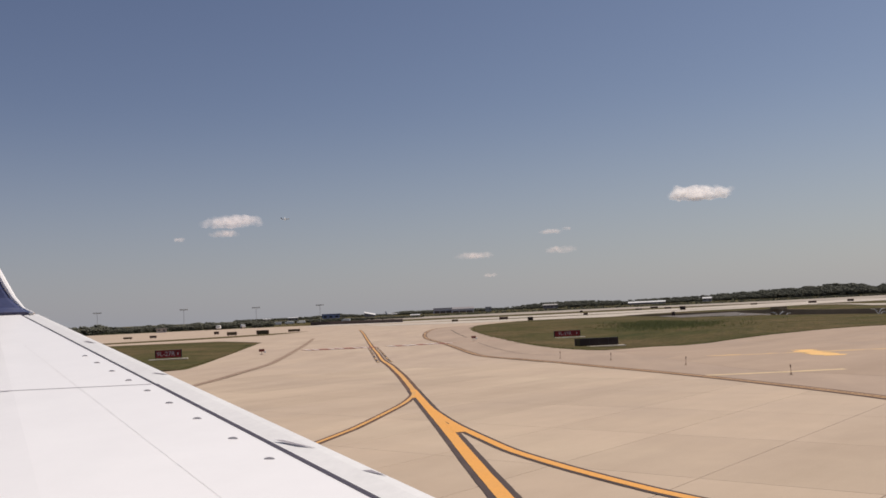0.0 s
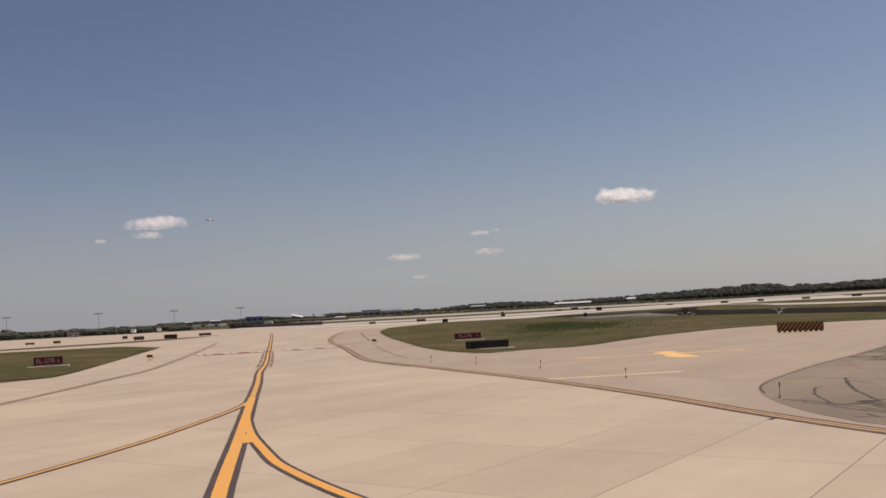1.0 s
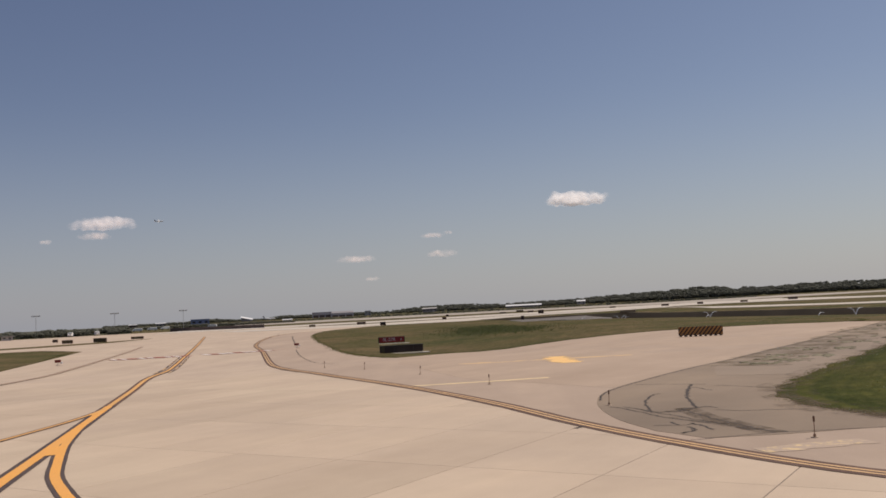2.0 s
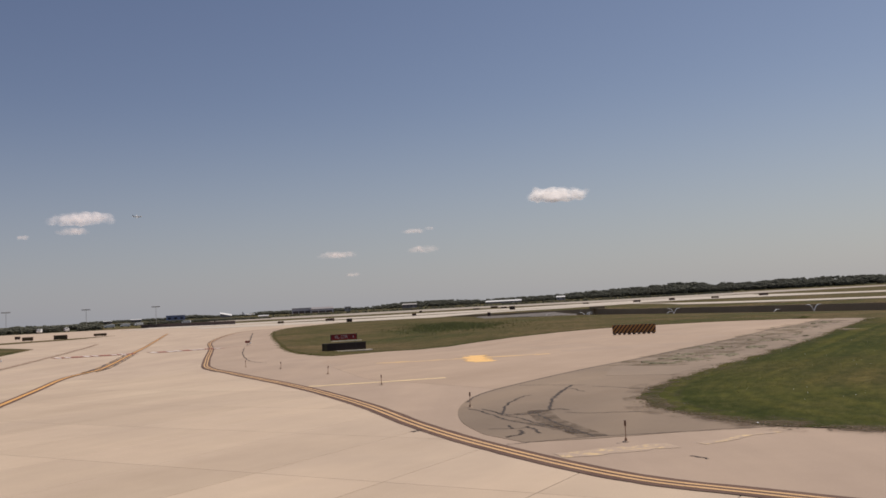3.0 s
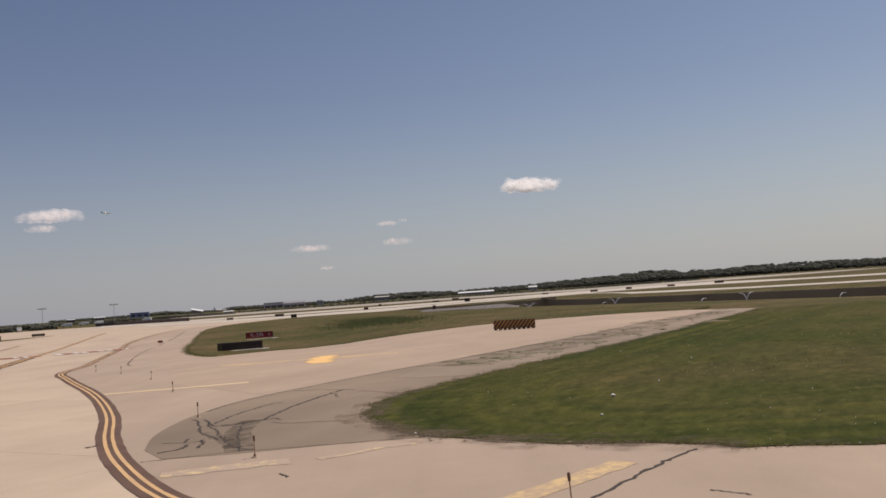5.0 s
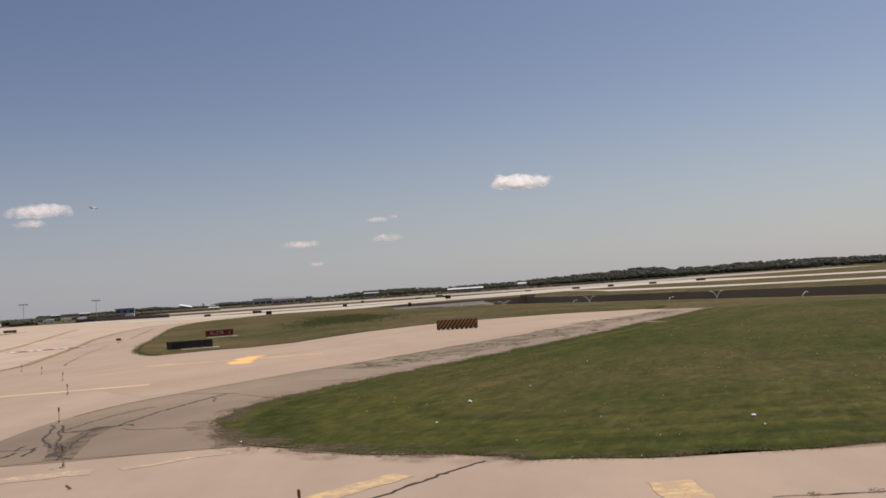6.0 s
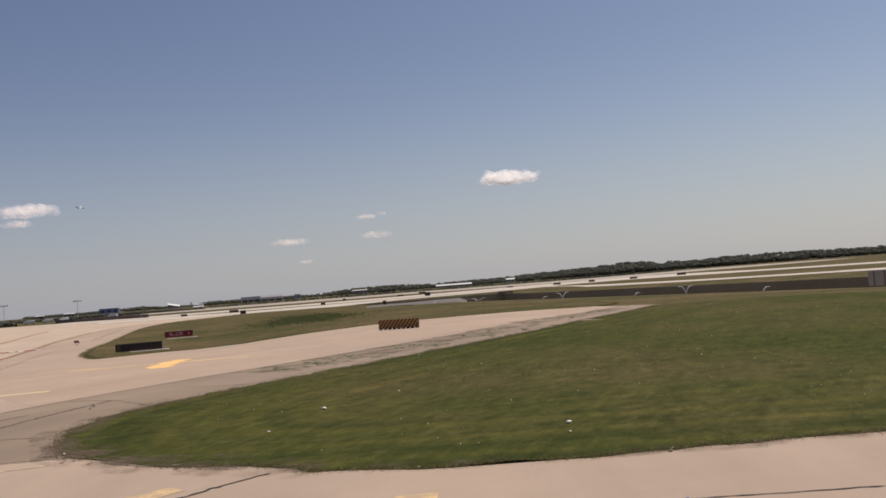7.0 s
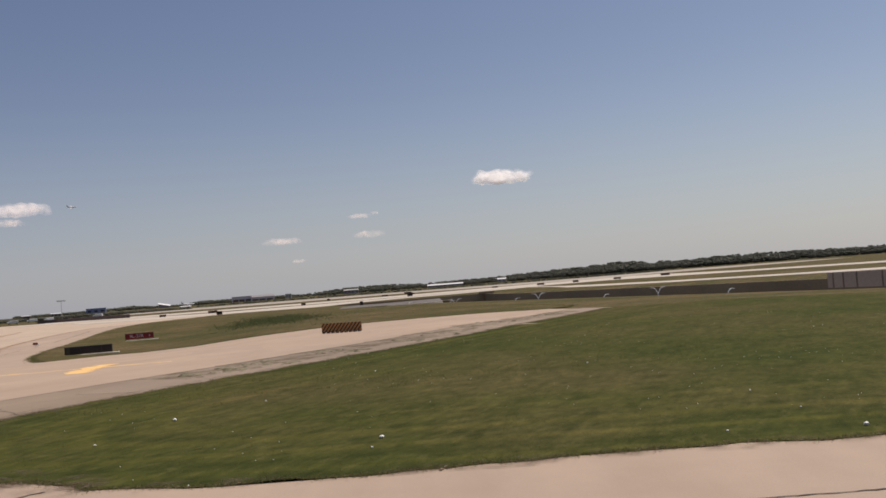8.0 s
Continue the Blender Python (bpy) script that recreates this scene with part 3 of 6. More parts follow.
def build_runways():
    """Pale runways and taxiways far off, with grass between them."""
    def band(name, a, b, label, dz, mat=M_RUNWAY):
        sheet(name, a + b[::-1], dz, mat, label, "runway", 0.1, 12)
    band("near_runway", [(-20, 300), (12, 276), (40, 276), (52, 290), (60, 303), (72, 318), (90, 332), (110, 338), (130, 352), (152, 374)], [(-30, 340), (30, 334), (66, 350), (90, 362), (125, 380), (170, 406)], "pale concrete taxiway beyond the grass island", 0.03)
    band("far_runway", [(-60, 374), (30, 362), (90, 372), (150, 396), (215, 408)], [(-60, 440), (48, 440), (120, 470), (200, 540), (330, 600)], "pale concrete runway in the distance", 0.040)
    band("far_taxiway", [(-60, 580), (50, 560), (130, 600), (260, 560), (340, 660), (420, 690), (540, 760), (680, 880)], [(-60, 800), (60, 830), (180, 860), (300, 840), (480, 1000), (640, 1180), (720, 1040)], "far grey concrete taxiway strip", 0.070, M_FARWAY)
    near = [(150, 372), (143, 300), (147, 278), (156, 240), (168, 202), (176, 176), (200, 120), (240, 40)]
    band("parallel_taxiway", near, [(156, 379), (149, 320), (153.4, 291.6), (161, 251), (173.4, 210.4), (184.5, 185.3), (209.5, 126), (253, 40)], "pale concrete taxiway parallel to the sunken road", 0.050)
    band("parallel_runway", [(185, 440), (205, 396), (229, 332), (248, 270), (296, 155), (347, 65)], [(300, 600), (281, 472), (266, 395), (285, 322), (332, 185), (380, 78)], "pale concrete runway parallel to the taxiway", 0.060)


build_runways()


def build_sunken_road():
    u0, u1, v0, v1 = HOLE
    deep = -7.0

    def wall(name, pts, top_dz, label, thick=0.5, mat=M_WALL, low=deep):
        bm = bmesh.new()
        for (ax, ay), (bx, by) in zip(pts, pts[1:]):
            n = max(1, int(math.dist((ax, ay), (bx, by)) / 10))
            d = Vector((bx - ax, by - ay)).normalized()
            nr = Vector((-d.y, d.x)) * thick
            for k in range(n):
                q = [(ax + (bx - ax) * (k + e) / n, ay + (by - ay) * (k + e) / n) for e in (0, 1)]
                vv = []
                for x, y in q:
                    z = terrain(x, y) + top_dz
                    vv.append([bm.verts.new(c) for c in ((x, y, low), (x, y, z), (x + nr.x, y + nr.y, z), (x + nr.x, y + nr.y, low))])
                for i in range(4):
                    bm.faces.new((vv[0][i], vv[1][i], vv[1][(i + 1) % 4], vv[0][(i + 1) % 4]))
                bm.faces.new(vv[0][::-1])
                bm.faces.new(vv[1])
        bmesh.ops.recalc_face_normals(bm, faces=bm.faces[:])
        return tagged(part(name, bm, mat), label, "retaining wall", "", "structure")

    wall("wall_far", [road(u1, v0), road(u1, v1)], 0.05, "dark stained concrete retaining wall of the sunken road")
    wall("wall_near", [road(u0, v1), road(u0, v0)], -0.06, "dark stained concrete retaining wall of the sunken road")
    wall("wall_end", [road(u0, v0), road(u1, v0)], 0.05, "concrete end wall of the sunken road")
    wall("wall_back", [road(u1, v1), road(u0, v1)], 0.05, "concrete end wall of the sunken road")
    bm = bmesh.new()
    bm.faces.new([bm.verts.new((*road(u, v), deep)) for u, v in ((u0 - 1, v0 - 1), (u1 + 1, v0 - 1), (u1 + 1, v1 + 1), (u0 - 1, v1 + 1))])
    bmesh.ops.recalc_face_normals(bm, faces=bm.faces[:])
    bmesh.ops.solidify(bm, geom=bm.faces[:], thickness=0.3)
    tagged(part("road", bm, M_ROAD), "grey asphalt road in a cutting", "road", "", "structure")
    # slip road that climbs out of the cutting, with a pale coping beside it
    slip = [(54, 206), (64, 210), (73, 217), (84, 232), (97, 300), (86, 292), (76, 281), (66, 276), (58, 240)]
    sheet("slip_road", slip, 0.05, M_ROAD, "grey asphalt slip road climbing out of the cutting", "road")
    wall("coping", [(60, 208.5), (66, 211.5), (73, 217), (84, 232)], 0.16, "pale concrete coping wall beside the slip road", 0.5, M_COPE, -1.5)


build_sunken_road()


# ---- markings ----
def markings(name, label):
    return tagged(new(name), label, "marking", "", "structure")


def build_centreline():
    top = markings("taxiway_centreline", "yellow taxiway centreline with black borders on concrete")
    main = curve([(2.1, 8), (1.35, 14), (0.89, 18.2), (0.5, 21.85), (-0.05, 27.4), (-0.55, 32.3), (-1.66, 43.1), (-2.85, 55), (-4.2, 67.1), (-7.53, 100.4), (-9.1, 115), (-12.78, 150.4), (-17.8, 198.5), (-22, 236)], 8)
    right = curve([(-1.12, 38.0), (-0.78, 35.2), (-0.36, 32.5), (0.03, 30.3), (0.4, 28.6), (0.8, 26.9), (1.5, 24.1), (2.35, 21.75), (2.95, 20.3), (3.65, 18.75), (4.3, 17.5), (6.6, 13.6), (10, 8.5)], 8)
    left = curve([(-1.75, 43.8), (-1.72, 41.6), (-1.86, 39.4), (-2.1, 37.4), (-2.45, 35.3), (-2.75, 33.6), (-3.11, 31.6), (-3.6, 29.4), (-5, 24.5), (-7, 19)], 8)
    wide = ((0.66, 0.34), (0.48, 0.26), (0.40, 0.17), (0.64, 0.26))
    cut = next(k for k, p in enumerate(main) if p[1] > 43.5)
    for i, (ln, tone) in enumerate(((main[:cut + 1], M_YELLOW), (right, M_YELLOW), (left, M_DULLY), (main[cut:], M_DULLY))):
        ribbon("black_border", ln, wide[i][0], 0.014 + 0.001 * (i % 3), M_BLACKP if i < 2 else M_BROWNB, top, 0.02, i)
        ribbon("yellow_line", ln, wide[i][1], 0.019 + 0.001 * (i % 3), tone, top, 0.03, i + 5)
    # paint that fills the forks
    ribbon("yellow_fork", [(-0.15, 30.4), (-0.02, 29.5), (0.09, 28.9)], 0.26, 0.0235, M_YELLOW, top, 0.03, 2, 0.6)
    ribbon("yellow_fork", [(0.06, 29.0), (0.2, 28.2)], 0.3, 0.024, M_YELLOW, top, 0.03, 2, 0.6)
    ribbon("yellow_fork", [(-1.6, 41.2), (-1.62, 40.4)], 0.26, 0.0245, M_YELLOW, top, 0.03, 3, 0.6)
    # dashes on both sides ahead of the holding position
    near = [p for p in main if 78 < p[1] < 122]
    for s in (-0.58, 0.58):
        side = offset_line(near, s)
        ribbon("black_border", side, 0.22, 0.026, M_BLACKP, top, 0.1, 3)
        for k in range(0, len(side) - 1, 2):
            ribbon("yellow_dash", side[k:k + 2], 0.12, 0.032, M_EDGEY, top, 0.1, k)


def build_edge_lines():
    top = markings("taxiway_edge_line", "double yellow taxiway edge line on black bands")
    ln = [p for p in EDGE if p[1] < 231]
    ribbon("black_band", ln, 0.78, 0.014, M_BROWNB, top, 0.05, 3)
    ribbon("yellow_line", offset_line(ln, 0.12), 0.11, 0.0175, M_EDGEY, top, 0.10, 4)
    ribbon("yellow_line", offset_line(ln, -0.12), 0.11, 0.0175, M_EDGEY, top, 0.10, 5)
    top = markings("left_edge_line", "worn double edge line of the taxiway")
    ln = curve([(-16.2, 40), (-15.4, 56), (-15.25, 64), (-15.7, 73), (-16.5, 82.5), (-18.9, 110.5), (-21.9, 142.5), (-25, 172)], 8)
    ribbon("black_band", ln, 0.66, 0.014, M_LEFTB, top, 0.06, 3)
    ribbon("yellow_line", offset_line(ln, 0.165), 0.15, 0.022, M_LEFTL, top, 0.08, 4)
    ribbon("yellow_line", offset_line(ln, -0.165), 0.15, 0.022, M_LEFTL, top, 0.08, 5)


def build_hold_bar():
    top = markings("holding_position_bar", "broken red-brown and white holding bar across the taxiway")
    a, b = Vector((-18.5, 118.2)), Vector((1.0, 128.4))
    rnd = random.Random(4)
    d = (b - a).normalized()
    side = Vector((-d.y, d.x))
    for s0, s1 in ((0.0, 0.47), (0.55, 1.0)):
        n = 9
        for k in range(n):
            p, q = a.lerp(b, s0 + (s1 - s0) * k / n), a.lerp(b, s0 + (s1 - s0) * (k + 0.86) / n)
            ribbon("red_panel", [tuple(p), tuple(q)], 3.3, 0.024, M_BROWNP, top, 0.06, k)
            if (k * 5 + int(s0 * 10)) % 3 != 1:
                m = p.lerp(q, 0.5)
                w = rnd.uniform(0.4, 0.8)
                ribbon("white_figure", [tuple(m - d * w / 2), tuple(m + d * w / 2)], 2.6, 0.034, M_WHITEP, top, 0.1, k)
    ribbon("thin_line", [(1.0, 128.4), (9.0, 131.0)], 0.3, 0.022, M_BROWNP, top, 0.2, 1)


def build_shoulder_marks():
    def mark(pts, w, mat, label, rag=0.12, dz=0.0115):
        top = markings("shoulder_stripe", label)
        ribbon("paint", pts, w, dz, mat, top, rag, len(pts), 0.3, 0.03)
    mark([(12.9, 45.4), (16.5, 45.3), (20.0, 45.45)], 0.58, M_PALE, "faded yellow shoulder stripe")
    mark([(17.6, 61.2), (20.0, 60.9), (24.2, 60.6), (29.6, 60.1)], 1.1, M_BLOCKLINE, "faded yellow shoulder stripe")
    mark([(23.9, 55.9), (24.4, 59.8), (24.85, 63.4)], 1.4, M_BLOCK, "bright yellow block painted across a stripe", 0.6, 0.0155)
    mark([(18.9, 20.3), (20.4, 20.4), (21.9, 20.5)], 0.75, M_RAGGED, "worn yellow shoulder stripe beside a marker post", 0.3)
    mark([(28.9, 16.2), (26.2, 14.2), (24.0, 12.5), (21.5, 10.6)], 0.66, M_FLAKED, "wide faded yellow shoulder stripe", 0.04)
    mark([(22.6, 20.35), (23.3, 20.6), (24.0, 20.97), (24.7, 21.25), (25.3, 21.3)], 0.3, M_RAGGED, "almost worn off yellow line running to the grass", 0.4)
    mark([(33.45, 13.1), (33.15, 11.6), (32.7, 9.0)], 0.82, M_FLAKED, "wide faded yellow shoulder stripe", 0.06)


def build_cracks():
    def crack(pts, w, seed, jag=0.10, fork=0):
        rnd = random.Random(seed)
        p = curve(pts, 9)
        p = [(x + rnd.uniform(-jag, jag), y + rnd.uniform(-jag, jag)) for x, y in p]
        ribbon("tar_seam", p, w, 0.0165, M_TAR, top, 0.6, seed, 0.13, w * 0.35)
        for k in range(fork):
            x, y = p[rnd.randrange(2, len(p) - 2)]
            ang, q = rnd.uniform(0, 6.28), [(x, y)]
            for _ in range(rnd.randrange(3, 7)):
                ang += rnd.uniform(-0.7, 0.7)
                x, y = x + 0.3 * math.cos(ang), y + 0.45 * math.sin(ang)
                q.append((x, y))
            ribbon("tar_seam", q, w * 0.6, 0.0165, M_TAR, top, 0.7, seed + k, 0.12, w * 0.3)
    top = markings("asphalt_cracks", "dark tar-filled cracks in the asphalt")
    crack([(22.29, 38.54), (23.33, 37.98), (24.18, 37.27), (24.77, 36.78)], 0.07, 1, 0.03)
    crack([(24.89, 36.1), (25.66, 34.92), (26.35, 33.31)], 0.05, 14, 0.03)
    crack([(24.29, 37.18), (23.59, 35.77), (22.57, 33.53), (21.92, 31.8), (21.38, 30.2), (21.01, 29.02)], 0.115, 2, 0.04, 1)
    crack([(21.72, 34.17), (21.34, 33.98), (20.84, 33.0), (20.21, 31.78), (19.76, 30.19), (19.46, 29.18)], 0.085, 5, 0.03)
    crack([(21.01, 29.02), (20.67, 29.07), (20.19, 28.55), (19.79, 28.48), (19.48, 28.68), (19.29, 29.63), (19.03, 30.68)], 0.085, 3, 0.03)
    crack([(18.61, 30.95), (18.8, 30.47), (19.01, 28.98), (19.18, 27.48), (19.41, 26.62), (19.73, 25.88), (19.88, 25.26)], 0.08, 13, 0.03)
    crack([(19.29, 29.63), (19.4, 28.4), (19.66, 27.63), (19.81, 26.37), (20.0, 25.45), (20.23, 24.43), (20.44, 23.49), (20.98, 22.73)], 0.065, 7, 0.03)
    crack([(21.01, 29.02), (21.48, 29.22), (21.64, 28.77)], 0.09, 22, 0.02)
    crack([(21.4, 28.26), (21.9, 27.61), (22.78, 27.36), (23.38, 27.13), (23.98, 26.9)], 0.06, 4, 0.03)
    crack([(20.47, 28.86), (20.4, 26.87), (20.46, 25.18), (20.5, 23.92), (20.62, 22.72)], 0.06, 21, 0.05)
    crack([(18.93, 26.09), (18.92, 25.31)], 0.08, 20, 0.03)
    crack([(19.02, 24.88), (18.97, 24.32), (18.76, 23.98), (18.5, 23.89), (18.4, 23.72)], 0.10, 6, 0.03)
    crack([(19.38, 25.56), (19.46, 25.0), (19.42, 24.06)], 0.10, 23, 0.04, 1)
    smear = markings("tar_smears", "thin dark tar smeared over the asphalt")
    ribbon("smear", curve([(20.75, 29.3), (20.4, 26.87), (20.46, 25.18), (20.5, 23.92), (20.62, 22.72)], 6), 0.8, 0.0140, M_SMEAR, smear, 0.05, 3, 0.4, 0.02)
    ribbon("smear", curve([(20.9, 29.2), (20.3, 28.7), (19.8, 28.5)], 6), 0.6, 0.0145, M_SMEAR, smear, 0.12, 4, 0.4, 0.04)
    ribbon("smear", curve([(19.5, 27.2), (19.8, 26.0), (20.2, 24.6), (20.45, 23.4)], 6), 0.5, 0.0150, M_SMEAR, smear, 0.12, 5, 0.4, 0.04)
    top = markings("lane_edge_crack", "dark overgrown joint along the edge of the closed taxiway")
    crack([(18.9, 33.2), (20.4, 36.6), (24.3, 41.6), (28.2, 46.1), (32.4, 50.3), (37.8, 56.4), (44.1, 63.2), (54.5, 74.3), (62, 83.3), (70.4, 93.2)], 0.075, 15, 0.03)
    crack([(18.1, 22.5), (19.0, 22.6), (20.6, 22.7), (23.6, 22.3), (25.6, 22.1)], 0.035, 17, 0.02)
    top = markings("shoulder_cracks", "dark cracks across the concrete shoulder")
    crack([(25.0, 10.9), (26.85, 13.0), (28.0, 14.2), (29.3, 15.5), (30.8, 16.8)], 0.085, 8, 0.035)
    crack([(34.4, 11.22), (38.05, 10.27), (40.6, 9.67), (45, 8.7), (52, 7.2)], 0.045, 9, 0.015)
    crack([(29.25, 13.05), (29.7, 12.4)], 0.04, 10, 0.03)
    crack([(4.5, 124.5), (5.1, 112), (5.9, 100.6), (7.3, 87.6), (8.9, 78.2), (9.6, 75.3)], 0.085, 11, 0.06)
    crack([(1.5, 195), (2.3, 176), (3.6, 149)], 0.16, 12, 0.08)
    crack([(21.7, 18.9), (21.85, 18.35)], 0.05, 18, 0.03)
    crack([(16.0, 26.2), (16.6, 26.9)], 0.14, 19, 0.03)


build_centreline()
build_edge_lines()
build_hold_bar()
build_shoulder_marks()
build_cracks()


# ---- airfield furniture ----
def text_mesh(words, size, depth):
    cu = bpy.data.curves.new("letters", "FONT")
    cu.body, cu.size, cu.extrude = words, size, depth
    cu.align_x, cu.align_y = "CENTER", "CENTER"
    cu.resolution_u = 3
    tmp = bpy.data.objects.new("letters", cu)
    me = bpy.data.meshes.new_from_object(tmp)
    bpy.data.objects.remove(tmp)
    bpy.data.curves.remove(cu)
    return me


def sign_stand(top, w, h, leg, thick, face_mat, frame_mat):
    """Cabinet on short legs over a pad; it faces -y."""
    part("pad", boxed(w + 1.4, 1.3, 0.14, pose(0, 0, -0.06), 0.02), M_PAD, top, "pale concrete pad")
    n = max(2, int(w / 1.1) + 1)
    for k in range(n):
        x = -w / 2 + 0.2 + (w - 0.4) * k / (n - 1)
        bm = rod(bmesh.new(), (x, 0, 0.06), (x, 0, leg + 0.03), 0.035)
        box(bm, 0.16, 0.16, 0.03, pose(x, 0, 0.06))
        part("leg", bm, M_STEEL, top)
    cab = part("cabinet", boxed(w, thick, h, pose(0, 0, leg), 0.02), frame_mat, top)
    part("face", boxed(w - 0.1, 0.02, h - 0.1, pose(0, -thick / 2 - 0.008, leg + 0.05), 0.006), face_mat, cab)
    return cab


def runway_sign(x, y, turn, w, h, leg, label, words):
    top = thing("airfield_sign", pose(x, y, terrain(x, y) + 0.03, 0, 0, turn), label, "sign", "airfield signs")
    cab = sign_stand(top, w, h, leg, 0.28, M_RED, M_SIGNB)
    me = text_mesh(words, h * 0.78, 0.006)
    me.materials.append(M_SIGNW)
    ob = new("lettering", me)
    ob.parent = cab
    ob.matrix_basis = pose(-w * 0.1, -0.168, leg + h * 0.5, 90, 0, 0)
    for k in (-1, 1):
        part("end_trim", boxed(0.08, 0.32, h + 0.04, pose(k * (w / 2 + 0.02), 0, leg - 0.02), 0.01), M_SIGNB, cab)
    part("divider", boxed(0.05, 0.03, h - 0.12, pose(w * 0.27, -0.165, leg + 0.06)), M_SIGNB, cab)
    part("mark", boxed(0.12, 0.014, h * 0.3, pose(w * 0.37, -0.166, leg + h * 0.34)), M_SIGNW, cab)
    return top


def blank_sign(x, y, turn, w, h, leg, label):
    top = thing("airfield_sign", pose(x, y, terrain(x, y) + 0.03, 0, 0, turn), label, "sign", "airfield signs")
    cab = sign_stand(top, w, h, leg, 0.3, M_SIGNB, M_DARKST)
    part("end_panel", boxed(0.42, 0.03, h - 0.1, pose(-w / 2 + 0.33, -0.18, leg + 0.05), 0.005), M_OLIVE, cab, "olive end panel")
    n = 4
    for k in range(1, n):
        part("rib", boxed(0.05, 0.04, h - 0.08, pose(-w / 2 + 0.55 + (w - 0.6) * k / n, -0.17, leg + 0.04)), M_DARKST, cab)
    part("top_rail", boxed(w + 0.06, 0.36, 0.05, pose(0, 0, leg + h), 0.01), M_DARKST, cab)
    return top


runway_sign(18.3, 135.2, 4, 3.85, 0.86, 0.22, "red runway sign with white letters on the grass island", "9L-27R")
runway_sign(-30.8, 100.4, 12, 2.75, 0.86, 0.2, "red runway sign with white letters on a grass triangle", "9L-27R")
blank_sign(17.0, 101.8, 4, 4.95, 0.8, 0.14, "long dark brown sign board on a concrete pad")


M_BLUELENS = worn("blue_lens", (0.22, 0.21, 0.34), (0.15, 0.145, 0.26), 3.0, 0.25)
M_PADTAN = worn("tan_pad", (0.44, 0.335, 0.25), (0.36, 0.27, 0.20), 3.0, 0.85)
M_POST = worn("brown_post", (0.36, 0.235, 0.155), (0.27, 0.175, 0.115), 3.0, 0.7)


def marker_post(x, y, seed, h=0.52, lens=None):
    rnd = random.Random(seed)
    lean = rnd.uniform(-3, 3)
    top = thing("marker_post", pose(x, y, terrain(x, y) + 0.01, lean, rnd.uniform(-3, 3), rnd.uniform(0, 360)),
                "thin dark taxiway edge marker post on a round base", "marker post", "edge markers")
    part("base", rod(bmesh.new(), (0, 0, -0.02), (0, 0, 0.02), 0.11, 0.09, 16), M_PADTAN, top, "tan round base")
    bm = rod(bmesh.new(), (0, 0, 0.03), (0, 0, 0.1), 0.04, 0.03)
    part("coupling", bm, M_POST, top)
    part("stem", rod(bmesh.new(), (0, 0, 0.08), (0, 0, h - 0.14), 0.013, 0.011), M_POST, top)
    bm = rod(bmesh.new(), (0, 0, h - 0.15), (0, 0, h - 0.02), 0.027, 0.030, 12)
    rod(bm, (0, 0, h - 0.02), (0, 0, h), 0.030, 0.016, 12)
    part("reflector", bm, lens or M_BLUEREF, top, "dark blue lens" if lens else "brown reflector")
    return top


for i, (px, py) in enumerate([(8.4, 67.0), (11.1, 61.3), (14.1, 53.5), (16.5, 43.5), (18.75, 31.5), (21.05, 21.5), (26.7, 13.1), (36.57, 8.44)]):
    marker_post(px, py, i, 0.5 if i < 4 else 0.56, M_BLUELENS if px > 30 else None)


def guard_light(x, y, turn):
    top = thing("guard_light", pose(x, y, terrain(x, y) + 0.02, 0, 0, turn) @ Matrix.Scale(0.78, 4), "pair of small red-brown runway guard lights with a white box", "airfield light", "guard lights")
    part("base", boxed(0.6, 0.45, 0.05, None, 0.01), M_PAD, top)
    part("stand", rod(bmesh.new(), (0, 0, 0.05), (0, 0, 0.42), 0.04), M_STEEL, top)
    part("body", boxed(0.85, 0.26, 0.42, pose(0, 0, 0.4), 0.04), M_BROWNP, top)
    for k in (-1, 1):
        ln = part("lamp", rod(bmesh.new(), (k * 0.2, -0.13, 0.61), (k * 0.2, -0.24, 0.61), 0.13, 0.15, 14), M_DARKST, top)
        part("lens", rod(bmesh.new(), (k * 0.2, -0.24, 0.61), (k * 0.2, -0.25, 0.61), 0.11, 0.11, 14), M_RED, ln)
    part("hood", boxed(0.3, 0.3, 0.3, pose(0.5, 0.05, 0.2), 0.03), M_WHITEST, top, "white control box")
    return top


guard_light(4.25, 134.0, 10)
guard_light(-22.1, 108.6, 10)


